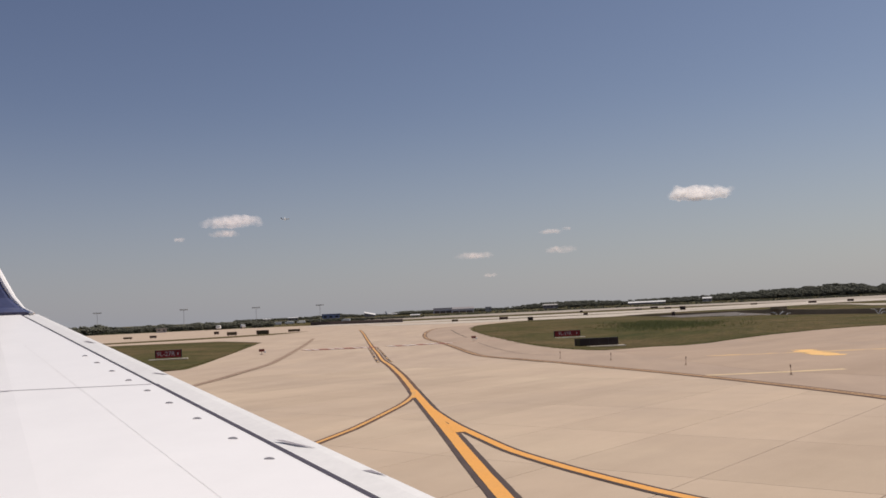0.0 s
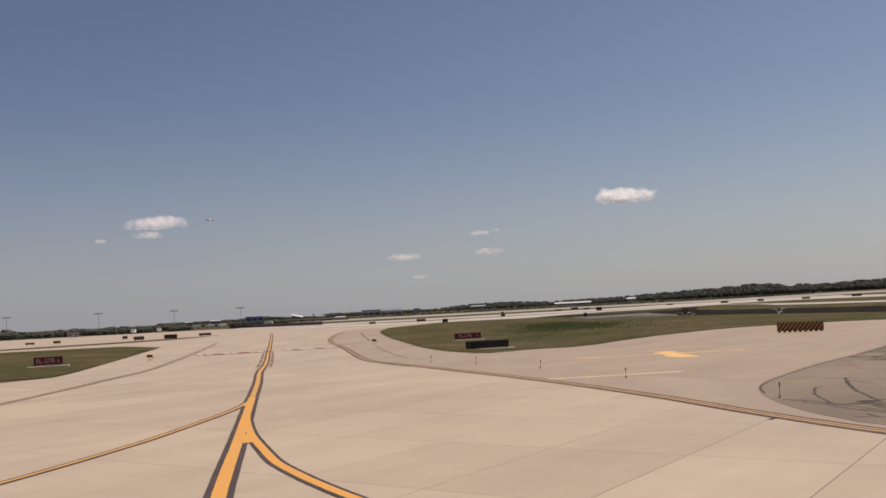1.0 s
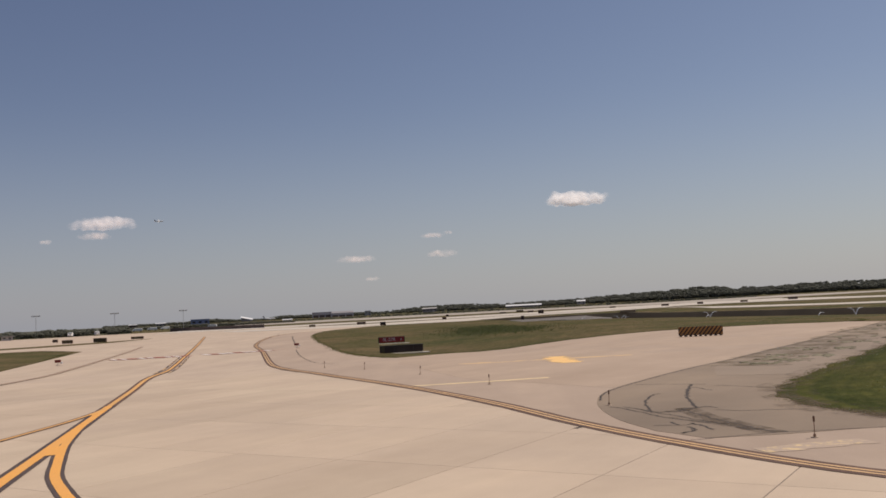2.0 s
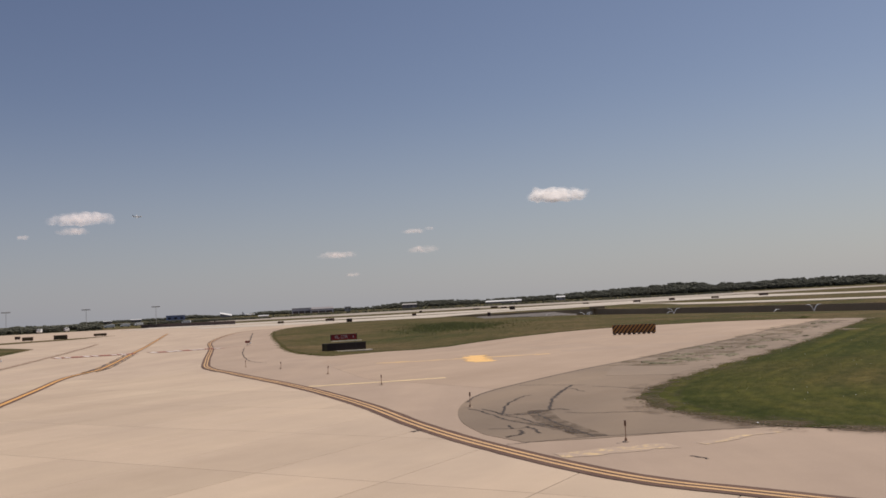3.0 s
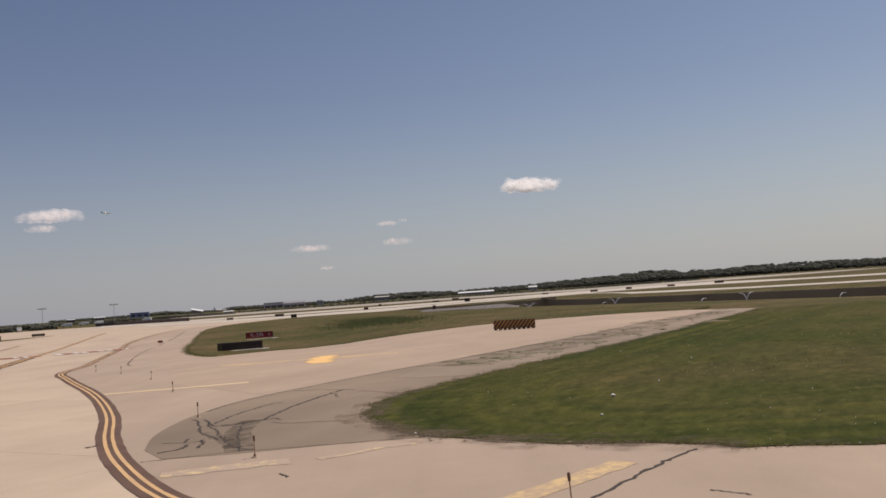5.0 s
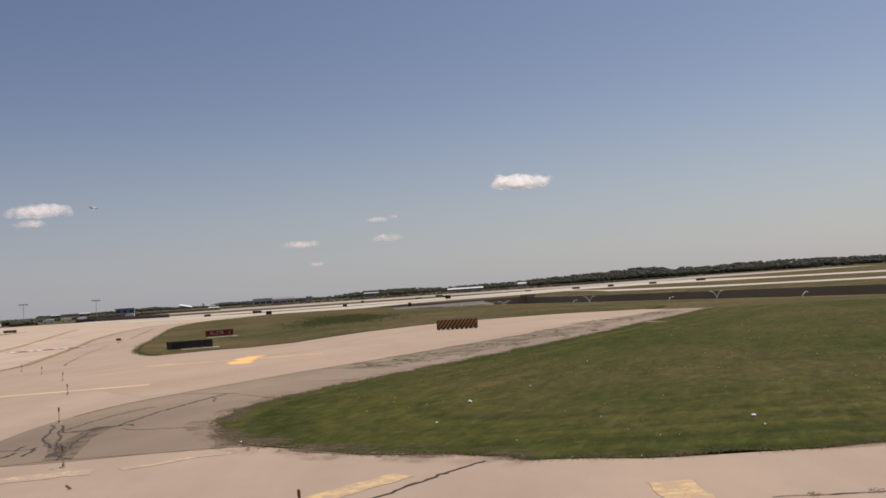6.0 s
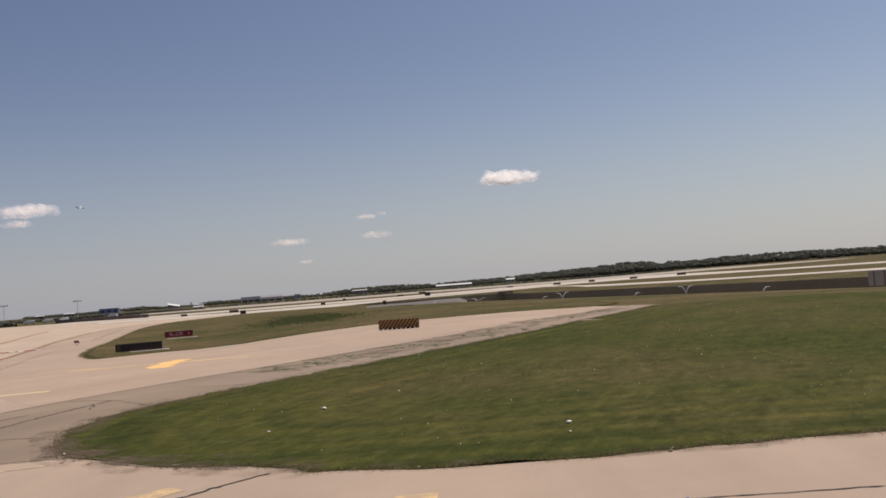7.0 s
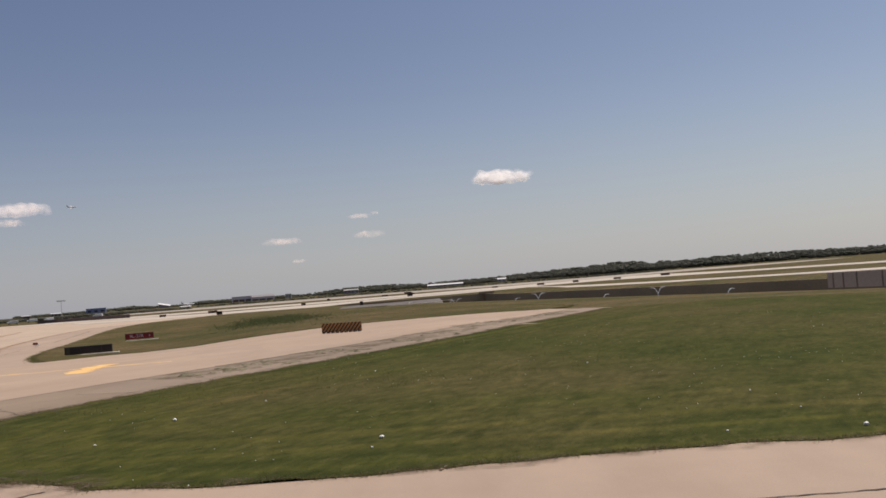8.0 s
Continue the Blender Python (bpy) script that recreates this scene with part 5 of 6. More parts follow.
def woods(name, line, count, seed, label, deep, rise):
    """Trees on gently rising ground: tapered trunks, limbs and crowns of many leaf clumps. line: places along the front and the height of the tops."""
    rnd = random.Random(seed)
    verts, faces, tv, tf = [], [], [], []
    # a twelve-cornered lump
    g = 0.8507, 0.5257
    iv = [Vector(q) for a, b in ((g[0], g[1]), (g[0], -g[1]), (-g[0], g[1]), (-g[0], -g[1])) for q in ((b, a, 0), (0, b, a), (a, 0, b))]
    hull = bmesh.new()
    for q in iv:
        hull.verts.new(q)
    bmesh.ops.convex_hull(hull, input=hull.verts[:])
    hull.verts.index_update()
    jf = [tuple(q.index for q in f.verts) for f in hull.faces]
    hull.free()
    spans = [math.dist(a[:2], b[:2]) for a, b in zip(line, line[1:])]
    for _ in range(count):
        k = rnd.choices(range(len(spans)), spans)[0]
        t, f = rnd.random(), rnd.random()
        a, b = line[k], line[k + 1]
        x, y, crest = (a[q] + (b[q] - a[q]) * t for q in range(3))
        away = 1 + f * deep / math.hypot(x, y)
        x, y = x * away, y * away
        foot = rise * crest * f
        hgt = crest * (1 - rise) * rnd.uniform(0.8, 1.05)
        wid = hgt * rnd.uniform(0.5, 0.85)
        base = len(tv)
        for zz, rr in ((-0.5, 0.035), (hgt * 0.45, 0.02), (hgt * 0.8, 0.006)):
            for q in range(5):
                tv.append((x + math.cos(q * 1.2566) * rr * hgt, y + math.sin(q * 1.2566) * rr * hgt, foot + zz))
        for ring in range(2):
            for q in range(5):
                tf.append((base + ring * 5 + q, base + ring * 5 + (q + 1) % 5, base + ring * 5 + 5 + (q + 1) % 5, base + ring * 5 + 5 + q))
        for _l in range(3):
            ang, zz = rnd.uniform(0, 6.28), foot + hgt * rnd.uniform(0.3, 0.5)
            base = len(tv)
            ex, ey, ez = x + math.cos(ang) * wid * 0.7, y + math.sin(ang) * wid * 0.7, zz + hgt * 0.2
            tv += [(x, y, zz - 0.02 * hgt), (x, y, zz + 0.02 * hgt), (ex, ey, ez), (x + 0.02 * hgt, y, zz)]
            tf += [(base, base + 1, base + 2), (base + 1, base + 3, base + 2), (base + 3, base, base + 2)]
        # sprays of foliage, widest at mid height; the front row is leafy to the ground
        for _c in range(24):
            lift = rnd.uniform(0.06 if f < 0.2 else 0.35, 0.9)
            reach = wid * (1 - abs(2 * lift - 1.15) ** 3 * 0.75) * math.sqrt(rnd.random())
            ang = rnd.uniform(0, math.tau)
            cz, cx, cy = foot + hgt * lift, x + reach * math.cos(ang), y + reach * math.sin(ang)
            r = hgt * rnd.uniform(0.10, 0.19)
            ca, sa = math.cos(ang * 3), math.sin(ang * 3)
            base = len(verts)
            for v in iv:
                s = r * rnd.uniform(0.75, 1.2)
                verts.append((cx + (v.x * ca - v.y * sa) * s * 1.3, cy + (v.x * sa + v.y * ca) * s * 1.3, max(-0.05, cz + v.z * s * 0.8)))
            faces += [[base + i for i in f_] for f_ in jf]
    top = thing(name, Matrix(), label, "woods")
    tagged(top, "", "", "", "stuff")
    # the rise that the trees stand on
    lv, lf = [], []
    for x, y, crest in line:
        d = math.hypot(x, y)
        lv += [(x * (1 + q / d), y * (1 + q / d), z) for q, z in ((-4, -0.3), (deep, rise * crest), (deep * 2.5, -0.3))]
    for k in range(len(line) - 1):
        lf += [(3 * k + q, 3 * k + 3 + q, 3 * k + 4 + q, 3 * k + 1 + q) for q in (0, 1)]
    for nm, vv, ff, mt in (("crowns", verts, faces, M_HAZYLEAF), ("trunks", tv, tf, M_BARK), ("undergrowth", lv, lf, M_SCRUB)):
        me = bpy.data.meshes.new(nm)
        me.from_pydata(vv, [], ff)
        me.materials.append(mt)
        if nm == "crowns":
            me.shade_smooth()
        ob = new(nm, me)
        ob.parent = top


def polar(az, dist):
    return dist * math.sin(radians(az)), dist * math.cos(radians(az))


def belt(rows):
    return [(*polar(a, d), h) for a, d, h in rows]


RIGHT_TOPS = [(2.8, 8), (4.2, 9.5), (6, 17), (7.75, 19.5), (9.5, 16.5), (11.2, 13.8), (13, 15.5), (14.65, 15.6), (16.3, 17.5), (18, 21), (19.6, 23.3), (21.2, 25.7), (22.7, 29.5),
              (24.2, 30), (25.3, 28.5), (25.65, 21), (26.3, 26), (26.8, 21), (27.5, 24.5), (29, 26), (32.2, 26), (34, 24.5), (36.7, 21.5), (39, 21), (44, 22), (52, 22)]
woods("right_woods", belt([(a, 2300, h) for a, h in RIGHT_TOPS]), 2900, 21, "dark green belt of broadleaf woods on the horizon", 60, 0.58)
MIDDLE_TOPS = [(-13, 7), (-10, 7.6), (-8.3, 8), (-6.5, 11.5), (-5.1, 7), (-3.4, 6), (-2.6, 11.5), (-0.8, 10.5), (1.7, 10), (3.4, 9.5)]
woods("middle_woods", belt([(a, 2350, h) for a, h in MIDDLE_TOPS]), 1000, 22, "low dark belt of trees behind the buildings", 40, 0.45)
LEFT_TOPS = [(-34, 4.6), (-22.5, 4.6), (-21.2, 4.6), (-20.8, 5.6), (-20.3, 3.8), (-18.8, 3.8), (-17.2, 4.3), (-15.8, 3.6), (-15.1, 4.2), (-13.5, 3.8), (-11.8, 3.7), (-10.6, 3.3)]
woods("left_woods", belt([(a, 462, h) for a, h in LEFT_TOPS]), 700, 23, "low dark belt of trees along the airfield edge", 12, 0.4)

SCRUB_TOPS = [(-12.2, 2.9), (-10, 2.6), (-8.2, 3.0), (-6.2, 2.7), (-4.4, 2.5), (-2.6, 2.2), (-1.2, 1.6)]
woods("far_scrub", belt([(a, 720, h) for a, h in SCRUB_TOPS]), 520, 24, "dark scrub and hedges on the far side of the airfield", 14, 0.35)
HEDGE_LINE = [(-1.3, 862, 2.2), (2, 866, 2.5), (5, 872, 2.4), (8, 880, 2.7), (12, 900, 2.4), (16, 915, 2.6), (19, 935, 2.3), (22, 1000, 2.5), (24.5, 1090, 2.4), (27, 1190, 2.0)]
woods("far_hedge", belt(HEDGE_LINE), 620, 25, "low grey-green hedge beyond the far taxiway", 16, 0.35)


def parked_van(az, dist, turn):
    x, y = polar(az, dist)
    top = thing("parked_van", pose(x, y, 0, 0, 0, turn - az), "small white service van parked before the trees", "van", "parked vans")
    body = part("body", boxed(4.6, 1.9, 1.6, pose(0.3, 0, 0.45), 0.15), M_WHITEST, top)
    part("cab", boxed(1.5, 1.8, 1.0, pose(-2.5, 0, 0.45), 0.2), M_WHITEST, top)
    part("windscreen", boxed(0.1, 1.6, 0.6, pose(-2.06, 0, 1.4, 0, 20, 0), 0.02), M_GLASSD, body)
    for sx in (-2.2, 1.7):
        for sy in (-0.85, 0.85):
            part("wheel", rod(bmesh.new(), (sx, sy - 0.12, 0.36), (sx, sy + 0.12, 0.36), 0.36, 0.36, 14), M_TYRE, top)


for az, dist, turn in ((-13.95, 452, 84), (-12.5, 455, 97), (-10.4, 560, 5), (-8.9, 640, 20), (-9.6, 600, 10), (-6.1, 620, -10)):
    parked_van(az, dist, turn)


# ---- buildings far off ----
def building(name, az, dist, w, d, h, wall_mat, roof_mat, label, roof_h=0.6, bays=6, pitch=False, turn=None):
    x, y = polar(az, dist)
    top = thing(name, pose(x, y, -0.05, 0, 0, -az if turn is None else turn), label, "building", "far buildings")
    wall = part("wall", boxed(w, d, h), wall_mat, top)
    if pitch:
        bm = bmesh.new()
        prof = [(-d / 2 - 0.6, h), (d / 2 + 0.6, h), (d / 2 + 0.6, h + 0.3), (0, h + roof_h), (-d / 2 - 0.6, h + 0.3)]
        ends = [[bm.verts.new((s * (w / 2 + 0.5), yy, zz)) for yy, zz in prof] for s in (-1, 1)]
        for i in range(5):
            bm.faces.new((ends[0][i], ends[0][(i + 1) % 5], ends[1][(i + 1) % 5], ends[1][i]))
        bm.faces.new(ends[0][::-1])
        bm.faces.new(ends[1])
        bmesh.ops.recalc_face_normals(bm, faces=bm.faces[:])
        part("roof", bm, roof_mat, top)
    else:
        part("roof", boxed(w + 0.8, d + 0.8, roof_h, pose(0, 0, h), 0.05), roof_mat, top)
    for k in range(3 if bays == 0 else 0):
        part("hangar_door", boxed(w * 0.27, 0.3, h * 0.5, pose(w * (k - 1) * 0.31, -d / 2 - 0.06, 0.02)), M_BDARK, wall, "dark sliding hangar door")
    for k in range(bays):
        bw = w / bays
        part("window", boxed(bw * 0.5, 0.2, min(1.6, h * 0.28), pose(-w / 2 + bw * (k + 0.5), -d / 2 - 0.03, h * 0.52)), M_GLASSD, wall)
    if bays:
        part("door", boxed(min(6, w * 0.16), 0.24, h * 0.42, pose(w * 0.28, -d / 2 - 0.05, 0.02)), M_BGREY if wall_mat is not M_BGREY else M_BLIGHT, wall)
    return top


building("hangar", -7.05, 850, 16, 16, 6.0, M_BBLUE, M_BBLUE, "blue clad hangar on the horizon", 0.6, 3)
building("terminal", 0.02, 2200, 46, 40, 12.0, M_BMAUVE, M_BGREY, "grey block of a hangar complex", 0.9, 0)
building("hangar", 1.28, 2200, 54, 50, 8.6, M_BMAUVE, M_BGREY, "mauve grey hangar with a low pitched roof", 4.6, 0, True)
building("hangar", 2.9, 2110, 14, 20, 9.4, M_BLIGHT, M_ROOFW, "small pale hangar with a white roof", 1.4, 2)
building("warehouse", 12.75, 2200, 86, 36, 4.0, M_BGREY, M_ROOFW, "long low hall with a white roof", 3.4, 9, True)
building("warehouse", 6.8, 2150, 34, 24, 8.0, M_BGREY, M_BLIGHT, "low hall with a pale roof", 2.4, 4, True)
building("warehouse", 16.35, 2150, 20, 18, 7.0, M_BLIGHT, M_ROOFW, "small white roofed shed at the edge of the woods", 3.4, 2, True)
building("warehouse", -1.75, 800, 8, 6, 1.9, M_BLIGHT, M_ROOFW, "small shed with a white roof", 0.9, 2, True)
building("office", -17.3, 446, 4.6, 4, 1.7, M_BLIGHT, M_BGREY, "small pale building before the trees", 0.25, 2)
building("office", -9.4, 900, 9, 8, 4.2, M_BGREY, M_ROOFW, "grey low building with a white roof", 0.8, 3, True)
building("office", -11.0, 900, 7, 8, 4.0, M_BDARK, M_ROOFW, "dark low building with a white roof", 0.7, 2, True)


def sloping_roof_hall(az, dist, w, high, low):
    """A hall whose bright roof falls to one side."""
    x, y = polar(az, dist)
    top = thing("warehouse", pose(x, y, -0.05, 0, 0, -az), "hall with a bright white roof sloping to one side", "building", "far buildings")
    for name, thick, mat in (("wall", 0, M_BGREY), ("roof", 0.5, M_ROOFW)):
        bm = bmesh.new()
        ends = []
        for s, z in ((-1, high), (1, low)):
            over = 0.6 if thick else 0
            ring = []
            for yy, up in ((-1, 0), (1, 0), (1, 1), (-1, 1)):
                eave = z + 1.6 * yy
                ring.append(bm.verts.new((s * (w / 2 + over), yy * (9 + over), (eave + thick * up + 0.005 if thick else eave * up))))
            ends.append(ring)
        for i in range(4):
            bm.faces.new((ends[0][i], ends[0][(i + 1) % 4], ends[1][(i + 1) % 4], ends[1][i]))
        bm.faces.new(ends[0][::-1])
        bm.faces.new(ends[1])
        bmesh.ops.recalc_face_normals(bm, faces=bm.faces[:])
        part(name, bm, mat, top)


sloping_roof_hall(-4.6, 2200, 26, 10.5, 4.6)


def boundary_wall():
    a, b = Vector((-66, 452)), Vector((-18, 402))
    d = b - a
    turn = math.degrees(math.atan2(d.y, d.x))
    top = thing("boundary_wall", pose(a.x, a.y, -0.05, 0, 0, turn), "long dark brown boundary wall beyond the pavement", "wall")
    n = 10
    for k in range(n):
        w = d.length / n
        part("wall_panel", boxed(w - 0.15, 0.3, 1.55, pose((k + 0.5) * w, 0, 0), 0.03), M_BDARK, top)
        part("pier", boxed(0.4, 0.5, 1.7, pose(k * w, 0, 0), 0.03), M_BDARK, top)


boundary_wall()


def light_mast(az, dist, h):
    x, y = polar(az, dist)
    top = thing("light_mast", pose(x, y, 0, 0, 0, -az), "tall grey floodlight mast", "light mast", "light masts")
    part("pole", rod(bmesh.new(), (0, 0, -0.1), (0, 0, h), 0.15, 0.08, 8), M_BLIGHT, top)
    head = part("head_frame", boxed(4.6, 0.4, 0.22, pose(0, 0, h - 0.1), 0.05), M_BLIGHT, top)
    for k in range(6):
        part("floodlight", boxed(0.5, 0.4, 0.5, pose(-2.0 + 0.8 * k, -0.3, h + 0.1), 0.06), M_BLIGHT, head)
    return top


for az, dist, h in ((-20.91, 560, 11.7), (-15.98, 555, 11.6), (-11.66, 545, 11.0), (-7.73, 553, 11.0)):
    light_mast(az, dist, h)


def parked_jet(az, dist):
    """A white jet whose tail shows over the far pavement."""
    x, y = polar(az, dist)
    top = thing("parked_aircraft", pose(x, y, 0, 0, 0, 175 - az) @ Matrix.Scale(1.5, 4), "white parked airliner far across the airfield", "aircraft")
    body = bmesh.new()
    tube(body, [(-9, 0, 2.6), (-8, 0, 2.5), (-4, 0, 2.4), (5, 0, 2.4), (8, 0, 2.6), (11, 0, 3.0)], [0.3, 1.0, 1.35, 1.35, 1.0, 0.25], 12)
    part("fuselage", body, M_ROOFW, top, smooth=True)
    part("tail_fin", wing_shape([(7, 0, 3.3), (10.4, 0, 3.2)], [(10.2, 0, 7.2), (12.0, 0, 7.2)], 0.12), M_ROOFW, top)
    for s in (-1, 1):
        part("wing", wing_shape([(-2, s * 1.2, 1.9), (3, s * 1.2, 1.9)], [(3, s * 11, 2.9), (4.6, s * 11, 2.9)], 0.12), M_ROOFW, top)
        part("engine", rod(bmesh.new(), (-1.6, s * 4, 1.4), (1.2, s * 4, 1.4), 0.75, 0.6, 12), M_BLIGHT, top)
        part("main_wheel", rod(bmesh.new(), (1.6, s * 2, 0.5), (1.6, s * 2.4, 0.5), 0.5, 0.5, 12), M_TYRE, top)
    part("nose_wheel", rod(bmesh.new(), (-7, -0.15, 0.35), (-7, 0.15, 0.35), 0.35, 0.35, 12), M_TYRE, top)


def wing_shape(inner, outer, t):
    bm = bmesh.new()
    up = Vector((0, 0, t))
    if abs(inner[0][2] - outer[0][2]) > abs(inner[0][1] - outer[0][1]):
        up = Vector((0, t, 0))
    ring = [Vector(p) for p in (inner[0], inner[1], outer[1], outer[0])]
    a = [bm.verts.new(p + up) for p in ring]
    b = [bm.verts.new(p - up) for p in ring]
    bm.faces.new(a)
    bm.faces.new(b[::-1])
    for i in range(4):
        bm.faces.new((a[i], b[i], b[(i + 1) % 4], a[(i + 1) % 4]))
    bmesh.ops.recalc_face_normals(bm, faces=bm.faces[:])
    return bm


parked_jet(-3.2, 2250)


def airliner(m):
    top = thing("airliner", m, "small white airliner climbing in the sky", "aircraft")
    body = bmesh.new()
    tube(body, [(-17, 0, 0.2), (-15.5, 0, 0), (-12, 0, 0), (9, 0, 0), (14, 0, 0.6), (19, 0, 1.3)], [0.4, 1.5, 2.0, 2.0, 1.4, 0.3], 14)
    part("fuselage", body, M_ROOFW, top, smooth=True)
    part("tail_fin", wing_shape([(12, 0, 1.6), (17.5, 0, 1.6)], [(17, 0, 7.6), (19.5, 0, 7.6)], 0.2), M_NAVY, top)
    for s in (-1, 1):
        part("wing", wing_shape([(-4, s * 1.5, -1), (3, s * 1.5, -1)], [(4.5, s * 17, 1), (6.4, s * 17, 1)], 0.25), M_ROOFW, top)
        part("tailplane", wing_shape([(14, s * 0.8, 1), (18, s * 0.8, 1)], [(18, s * 6.5, 1.6), (19.6, s * 6.5, 1.6)], 0.15), M_ROOFW, top)
        part("engine", rod(bmesh.new(), (-4.2, s * 5.5, -2), (0, s * 5.5, -2), 1.1, 0.9, 14), M_BLIGHT, top)


airliner(pose(-458, 2691, 302, -28, 0, 185) @ Matrix.Scale(0.72, 4))


def cloud(x, y, z, w, h, seed, thin=0):
    """A fair-weather cloud: a leaning, lumpy body with frayed edges."""
    el = z / y
    top = thing("cloud", pose(x, y, z, 0, 0, -math.degrees(math.atan2(x, y))), "thin pinkish wisp of fair-weather cloud" if thin == 2 else "small white fair-weather cloud", "cloud", "clouds")
    bm = bmesh.new()
    dens = bm.verts.layers.float.new("cover")
    nx, ny = 96, 40
    lean = 1.3 * h

    def fray(p):
        return noise.noise(p) + 0.45 * noise.noise(p * 2.1) + 0.22 * noise.noise(p * 4.3)

    for side in (1, -1):
        rows = []
        for a in range(nx + 1):
            col = []
            for c in range(ny + 1):
                s, q = 2.3 * a / nx - 1.15, 2.3 * c / ny - 1.15
                p = Vector((s * w / h * 0.9, q * 1.1, seed))
                foot = abs(q * 1.12) ** 3.2 if q < 0 else abs(q * (1.0 + 0.35 * noise.noise((s * w / h * 0.5, 0, seed + 3)))) ** 1.9
                body = 1 - abs(s) ** 2.6 - foot + 0.5 * fray(p)
                rim = min(1.0, 8 * (1.15 - abs(s)), 8 * (1.15 - abs(q)))
                body = body * rim - 0.2 * (1 - rim)
                bulge = max(0.0, body) ** 0.5 * (0.6 + 0.35 * noise.noise(p * 1.1))
                v = bm.verts.new((s * w * 0.5, q * lean, q * (h * 0.5 + lean * el) + side * bulge * h * (0.22 if side > 0 else 0.3)))
                v[dens] = step(0.05, (0.95, 1.15, 1.45)[thin], body)
                col.append(v)
            rows.append(col)
        for a in range(nx):
            for c in range(ny):
                f = (rows[a][c], rows[a + 1][c], rows[a + 1][c + 1], rows[a][c + 1])
                bm.faces.new(f if side > 0 else f[::-1])
    part("body", bm, (M_CLOUD, M_PALECLOUD, M_THINCLOUD)[thin], top, smooth=True)


CLOUDS = [(1358, 4659, 562, 366, 82, 0), (-1084, 4722, 526, 338, 70, 1), (-1070, 4474, 442, 152, 38, 2), (600, 4813, 408, 142, 27, 2), (682, 4803, 419, 50, 20, 2),
          (650, 4807, 307, 186, 38, 2), (185, 4846, 298, 226, 36, 2), (267, 4842, 189, 84, 20, 2), (-1344, 4654, 436, 64, 22, 2)]
for i, (x, y, z, w, h, thin) in enumerate(CLOUDS):
    cloud(x, y, z, w, h, 60 + 7 * i, thin)


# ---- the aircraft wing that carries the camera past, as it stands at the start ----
M_FAINT = worn("faint_seam", (0.80, 0.775, 0.76), (0.75, 0.73, 0.72), 2.0, 0.6)
M_FIN = worn("grey_fin", (0.55, 0.52, 0.53), (0.48, 0.46, 0.47), 3.0, 0.6)


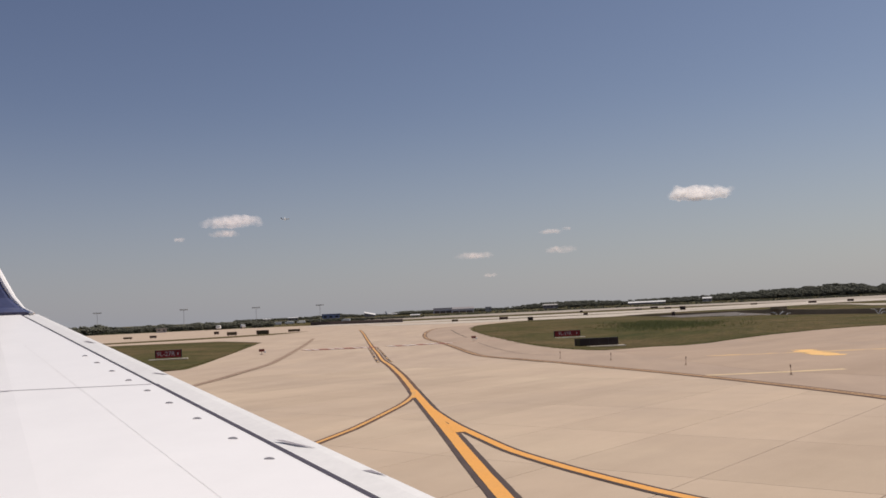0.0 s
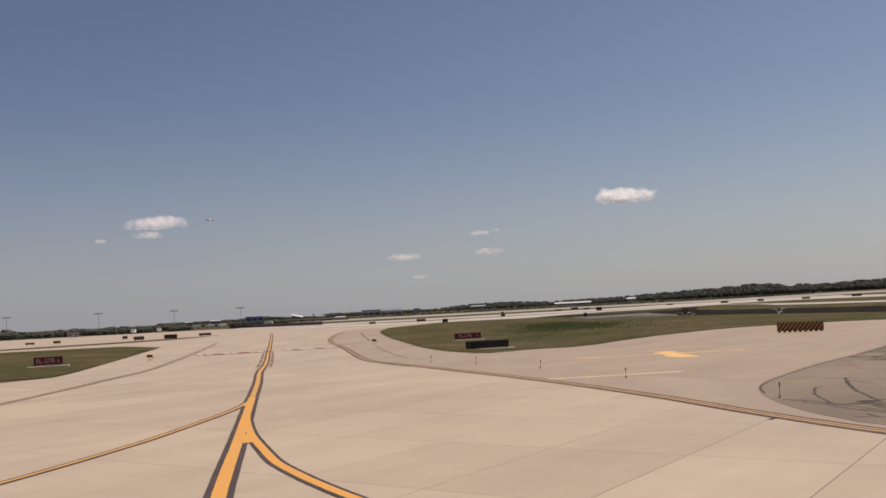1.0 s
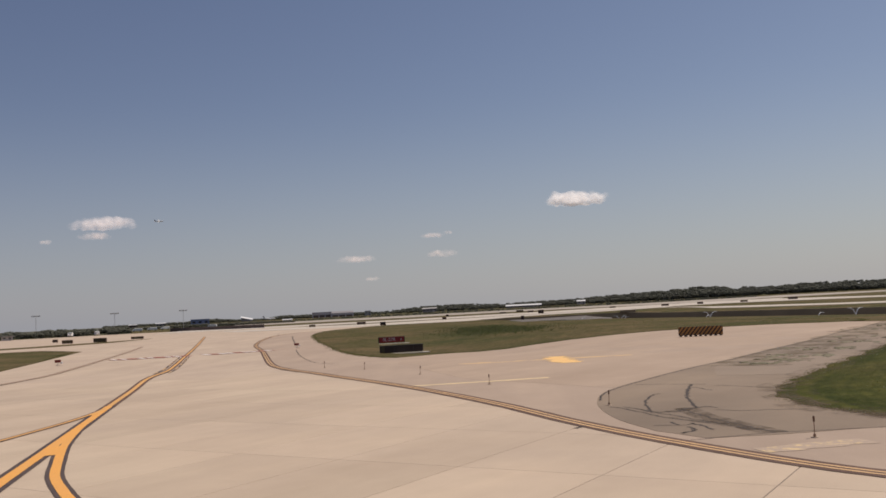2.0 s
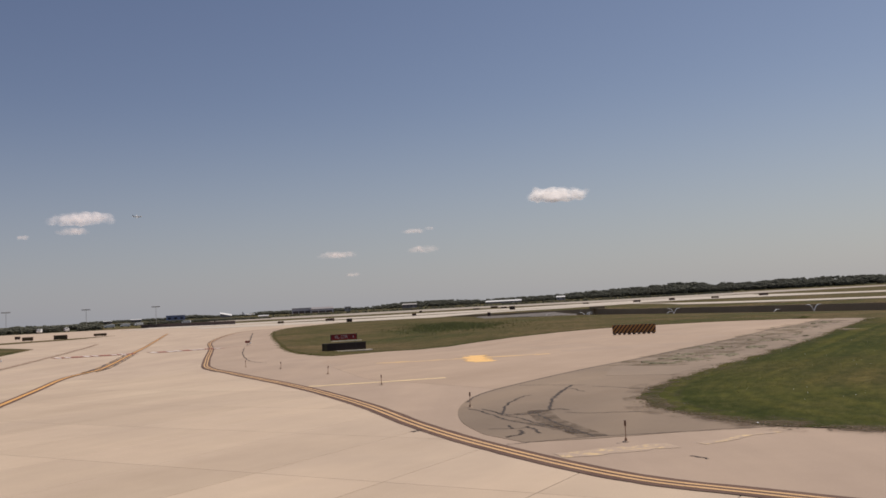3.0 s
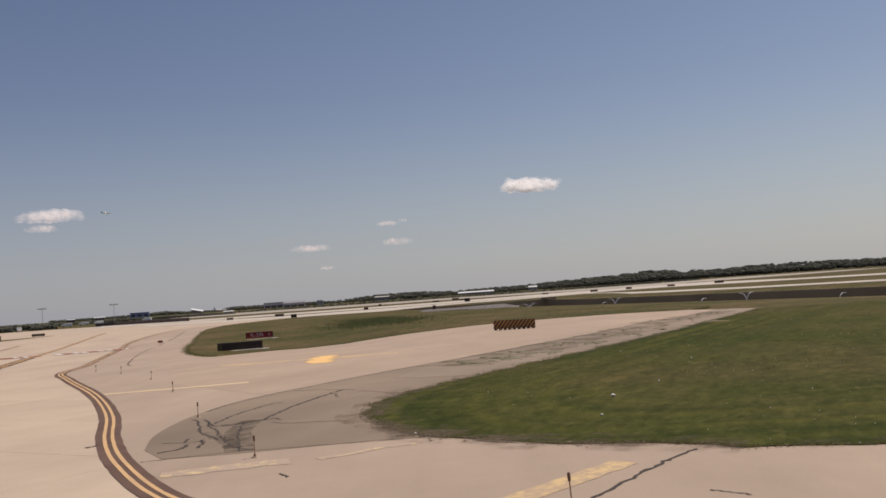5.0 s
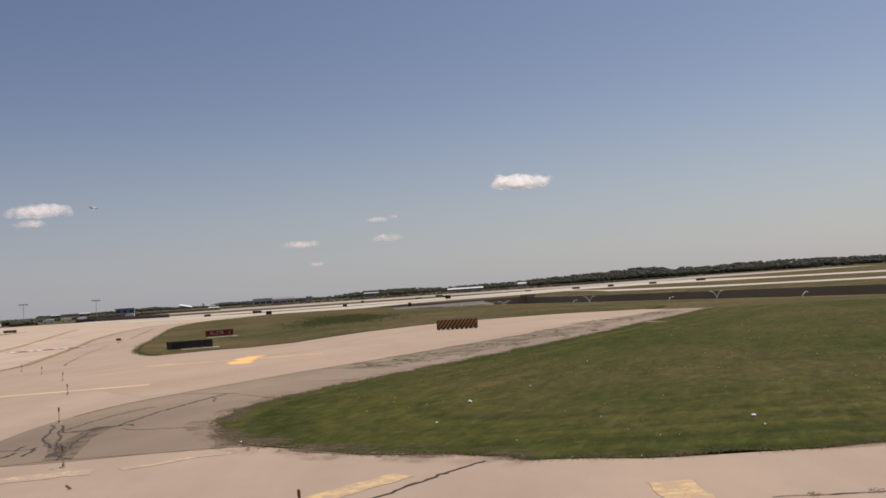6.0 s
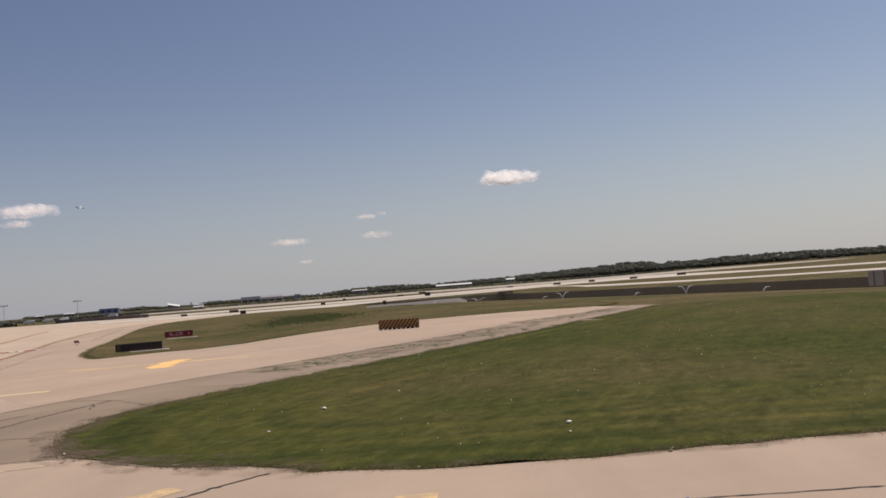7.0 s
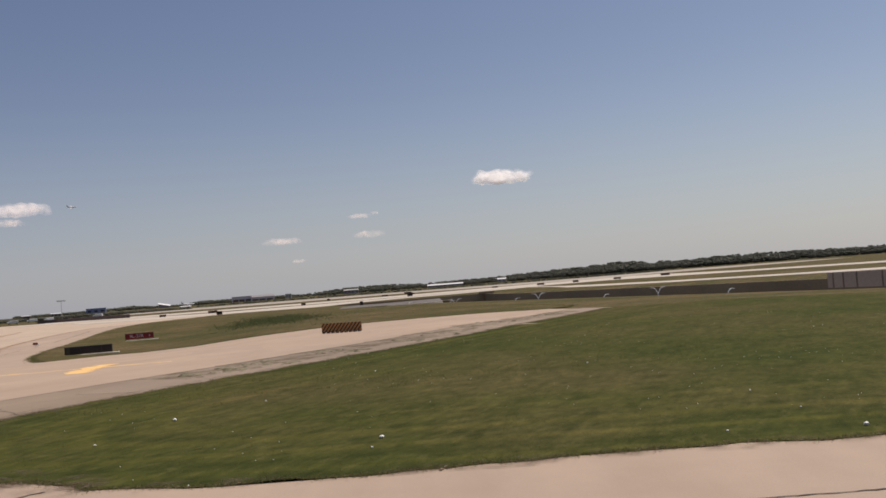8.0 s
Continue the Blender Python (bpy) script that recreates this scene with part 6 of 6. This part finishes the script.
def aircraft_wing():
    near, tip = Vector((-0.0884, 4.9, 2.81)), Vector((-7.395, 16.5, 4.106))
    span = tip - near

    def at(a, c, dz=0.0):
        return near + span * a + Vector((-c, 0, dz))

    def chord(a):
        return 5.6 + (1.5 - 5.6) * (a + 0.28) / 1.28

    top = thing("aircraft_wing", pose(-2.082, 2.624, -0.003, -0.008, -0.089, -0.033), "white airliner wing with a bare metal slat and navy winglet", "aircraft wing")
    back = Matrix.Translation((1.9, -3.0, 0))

    def skin(name, prof, mat, a0=-0.28, a1=1.0, n=16, parent=top, smooth=True):
        """A closed profile, given as fractions of the chord or metres, swept along the span."""
        bm = bmesh.new()
        rings = []
        for k in range(n + 1):
            a = a0 + (a1 - a0) * k / n
            rings.append([bm.verts.new(at(a, *prof(a, q))) for q in range(prof(a, -1))])
        for r0, r1 in zip(rings, rings[1:]):
            m = len(r0)
            for i in range(m):
                bm.faces.new((r0[i], r0[(i + 1) % m], r1[(i + 1) % m], r1[i]))
        bm.faces.new(rings[0][::-1])
        bm.faces.new(rings[-1])
        bmesh.ops.recalc_face_normals(bm, faces=bm.faces[:])
        bm.transform(back)
        return part(name, bm, mat, parent, smooth=False)

    def main_profile(a, q):
        ch = chord(a)
        pts = [(0.306, -0.012), (0.309, 0.0), (0.6, 0.0), (0.40 * ch + 0.2, 0.0), (0.6 * ch, -0.03), (0.8 * ch, -0.10), (ch, -0.20), (ch, -0.215), (0.6 * ch, -0.10 - 0.075 * ch), (0.3 * ch, -0.11 * ch), (0.32, -0.075 * ch)]
        return len(pts) if q < 0 else pts[q]

    def slat_profile(a, q):
        pts = [(0.0, 0.0), (0.02, 0.012), (0.10, 0.014), (0.2, 0.006), (0.275, 0.0), (0.277, -0.02), (0.15, -0.05), (0.10, -0.10), (0.07, -0.13), (0.03, -0.10), (0.0, -0.05), (-0.008, -0.02)]
        return len(pts) if q < 0 else pts[q]

    def gap_profile(a, q):
        w = 0.042 if a < 0.33 else 0.018
        pts = [(0.312 - w, 0.003), (0.312, 0.003), (0.312, -0.05), (0.312 - w, -0.05)]
        return len(pts) if q < 0 else pts[q]

    body = skin("wing_body", main_profile, M_SKIN)
    skin("slat", slat_profile, M_SLAT, -0.28, 0.985)
    skin("slat_gap", gap_profile, M_GAP, -0.28, 0.3299, 8)
    skin("slat_gap", gap_profile, M_GAP, 0.33, 0.97, 8)
    for a0, c0, a1, c1, w in ((0.118, 0.25, 0.094, 0.10, 0.012), (0.38, 0.15, 0.366, 0.02, 0.016), (0.625, 0.18, 0.60, 0.08, 0.016), (0.046, 0.10, 0.034, 0.03, 0.004)):
        bm = bmesh.new()
        q = [at(a0, c0, 0.016), at(a0 - w * 0.2, c0 - 0.05, 0.018), at(a1, c1, 0.018), at((a0 + a1) / 2 - w * 0.35, (c0 + c1) / 2, 0.018)]
        bm.faces.new([bm.verts.new(p) for p in q])
        bm.transform(back)
        part("slat_joint", bm, M_LINE, top)
    # seams of the skin panels
    for a in (0.33,):
        bm = bmesh.new()
        row = [(at(a - 0.0012, c, 0.0015), at(a + 0.0012, c, 0.0015)) for c in (0.33, 1.0, 1.6, 2.0)]
        vs = [[bm.verts.new(p) for p in r] for r in row]
        for r0, r1 in zip(vs, vs[1:]):
            bm.faces.new((r0[0], r0[1], r1[1], r1[0]))
        bm.transform(back)
        part("panel_seam", bm, M_LINE, body)
    for c0, c1, a0, a1 in ((1.08, 0.98, -0.05, 0.62),):
        bm = bmesh.new()
        vs = [[bm.verts.new(at(a0 + (a1 - a0) * k / 12, c0 + (c1 - c0) * k / 12 + e, 0.0015)) for e in (0.0, 0.006)] for k in range(13)]
        for r0, r1 in zip(vs, vs[1:]):
            bm.faces.new((r0[0], r0[1], r1[1], r1[0]))
        bm.transform(back)
        part("panel_seam", bm, M_FAINT, body)
    # small vortex fins behind the slat
    for a in (0.08, 0.13, 0.19, 0.247, 0.30, 0.352, 0.405, 0.46, 0.51):
        # a half-round tab, set a little askew to the airflow
        bm = bmesh.new()
        p = at(a, 0.44, 0.0)
        d, t = Vector((-0.075, 0.014, 0)), Vector((0.001, 0.003, 0))
        ring = [p + d * (0.5 - 0.5 * math.cos(k * math.pi / 8)) + Vector((0, 0, 0.015 * math.sin(k * math.pi / 8))) for k in range(9)]
        a_ = [bm.verts.new(q + t) for q in ring]
        b_ = [bm.verts.new(q - t) for q in ring]
        bm.faces.new(a_)
        bm.faces.new(b_[::-1])
        for i in range(9):
            bm.faces.new((a_[i], b_[i], b_[(i + 1) % 9], a_[(i + 1) % 9]))
        bmesh.ops.recalc_face_normals(bm, faces=bm.faces[:])
        bm.transform(back)
        part("vortex_fin", bm, M_FIN, body)
    # winglet that curves up from the tip
    lead = [Vector((-7.50, 16.60, 4.12)), Vector((-7.85, 16.95, 4.22)), Vector((-8.18, 17.25, 4.44)), Vector((-8.41, 17.42, 4.70)), Vector((-8.58, 17.55, 4.91)), Vector((-9.52, 18.10, 6.20))]
    bm = bmesh.new()
    rings = []
    for k, p in enumerate(lead):
        c = (1.45, 1.4, 1.35, 1.25, 1.15, 0.6)[k]
        nrm = Vector((0, -1, 0.35)) if k > 1 else Vector((0, -0.5, 1))
        nrm.normalize()
        rings.append([bm.verts.new(p + Vector((-c * f, 0, 0)) + nrm * g * 0.05) for f, g in ((0, 0), (0.1, 0.8), (0.5, 1), (1, 0.1), (0.5, -1), (0.1, -0.8))])
    for r0, r1 in zip(rings, rings[1:]):
        for i in range(6):
            bm.faces.new((r0[i], r0[(i + 1) % 6], r1[(i + 1) % 6], r1[i]))
    bm.faces.new(rings[0][::-1])
    bm.faces.new(rings[-1])
    bmesh.ops.recalc_face_normals(bm, faces=bm.faces[:])
    bm.transform(back)
    wl = part("winglet", bm, M_NAVY, top, "navy blue winglet")
    bm = tube(bmesh.new(), lead, [0.02, 0.03, 0.05, 0.06, 0.06, 0.04], 8)
    bm.transform(back)
    part("leading_edge", bm, M_SKIN, wl, "white leading edge")
    bm = rod(bmesh.new(), tip + Vector((0.03, -0.3, -0.02)), tip + Vector((-0.16, 0.05, 0.02)), 0.035, 0.02)
    bm.transform(back)
    part("wingtip_light", bm, M_STEEL, top)
    # main undercarriage leg under the wing
    leg = part("gear_leg", rod(bmesh.new(), (0, 0, 0.5), (0.1, 0, 2.55), 0.10, 0.13, 12), M_STEEL, top)
    for s in (-1, 1):
        wheel = part("wheel", rod(bmesh.new(), (0, s * 0.28, 0.52), (0, s * 0.62, 0.52), 0.52, 0.52, 24), M_TYRE, leg)
    return top


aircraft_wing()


# ---- concrete slabs of the taxiway ----
def build_slabs():
    """Slabs in rows, each a piece of its own with open joints round it."""
    e1, e2 = Vector((math.cos(radians(JOINT_TURN)), math.sin(radians(JOINT_TURN)))), Vector((math.sin(radians(JOINT_TURN)), -math.cos(radians(JOINT_TURN))))
    la, lb = 5.7, 3.72
    top = tagged(new("slab_field"), "tan concrete slabs of the taxiway with dark joints", "slabs", "", "structure")
    bm = bmesh.new()
    g = 0.03
    box(bm, la - 0.012, lb - g, 0.03, pose(0, 0, -0.03, 0, 0, 0))
    geo = [e for e in bm.edges if all(v.co.z > -0.001 for v in e.verts)]
    bmesh.ops.bevel(bm, geom=geo, offset=0.006, segments=1, affect="EDGES")
    me = bpy.data.meshes.new("slab")
    bm.to_mesh(me)
    bm.free()
    me.materials.append(M_SLAB)
    edge = [p for p in EDGE if p[1] < 66]
    poly = [(x + 3.2, y + 1.5) for x, y in edge] + [(70, -40), (-40, -40), (-40, 66)]
    cells = []
    for i in range(-14, 20):
        for j in range(-24, 24):
            a, b = 18.0 + la * (i + 0.5), -8.5 + lb * (j + 0.5)
            c = e1 * a + e2 * b
            if -1 < c.y < 62 and -26 < c.x < 34 and inside(c.x, c.y, poly):
                cells.append(c)
    cells.sort(key=lambda c: (c - Vector((5, 12))).length)
    bed = bmesh.new()
    for c in cells[:300]:
        shared("slab", me, top, pose(c.x, c.y, 0.0, 0, 0, JOINT_TURN))
        q = [c + e1 * (sa * la / 2) + e2 * (sb * lb / 2) for sa, sb in ((-1, -1), (-1, 1), (1, 1), (1, -1))]
        bed.faces.new([bed.verts.new((p.x, p.y, -0.008)) for p in q])
    part("joint_filler", bed, M_JOINT, top, "dark filler in the joints")


build_slabs()
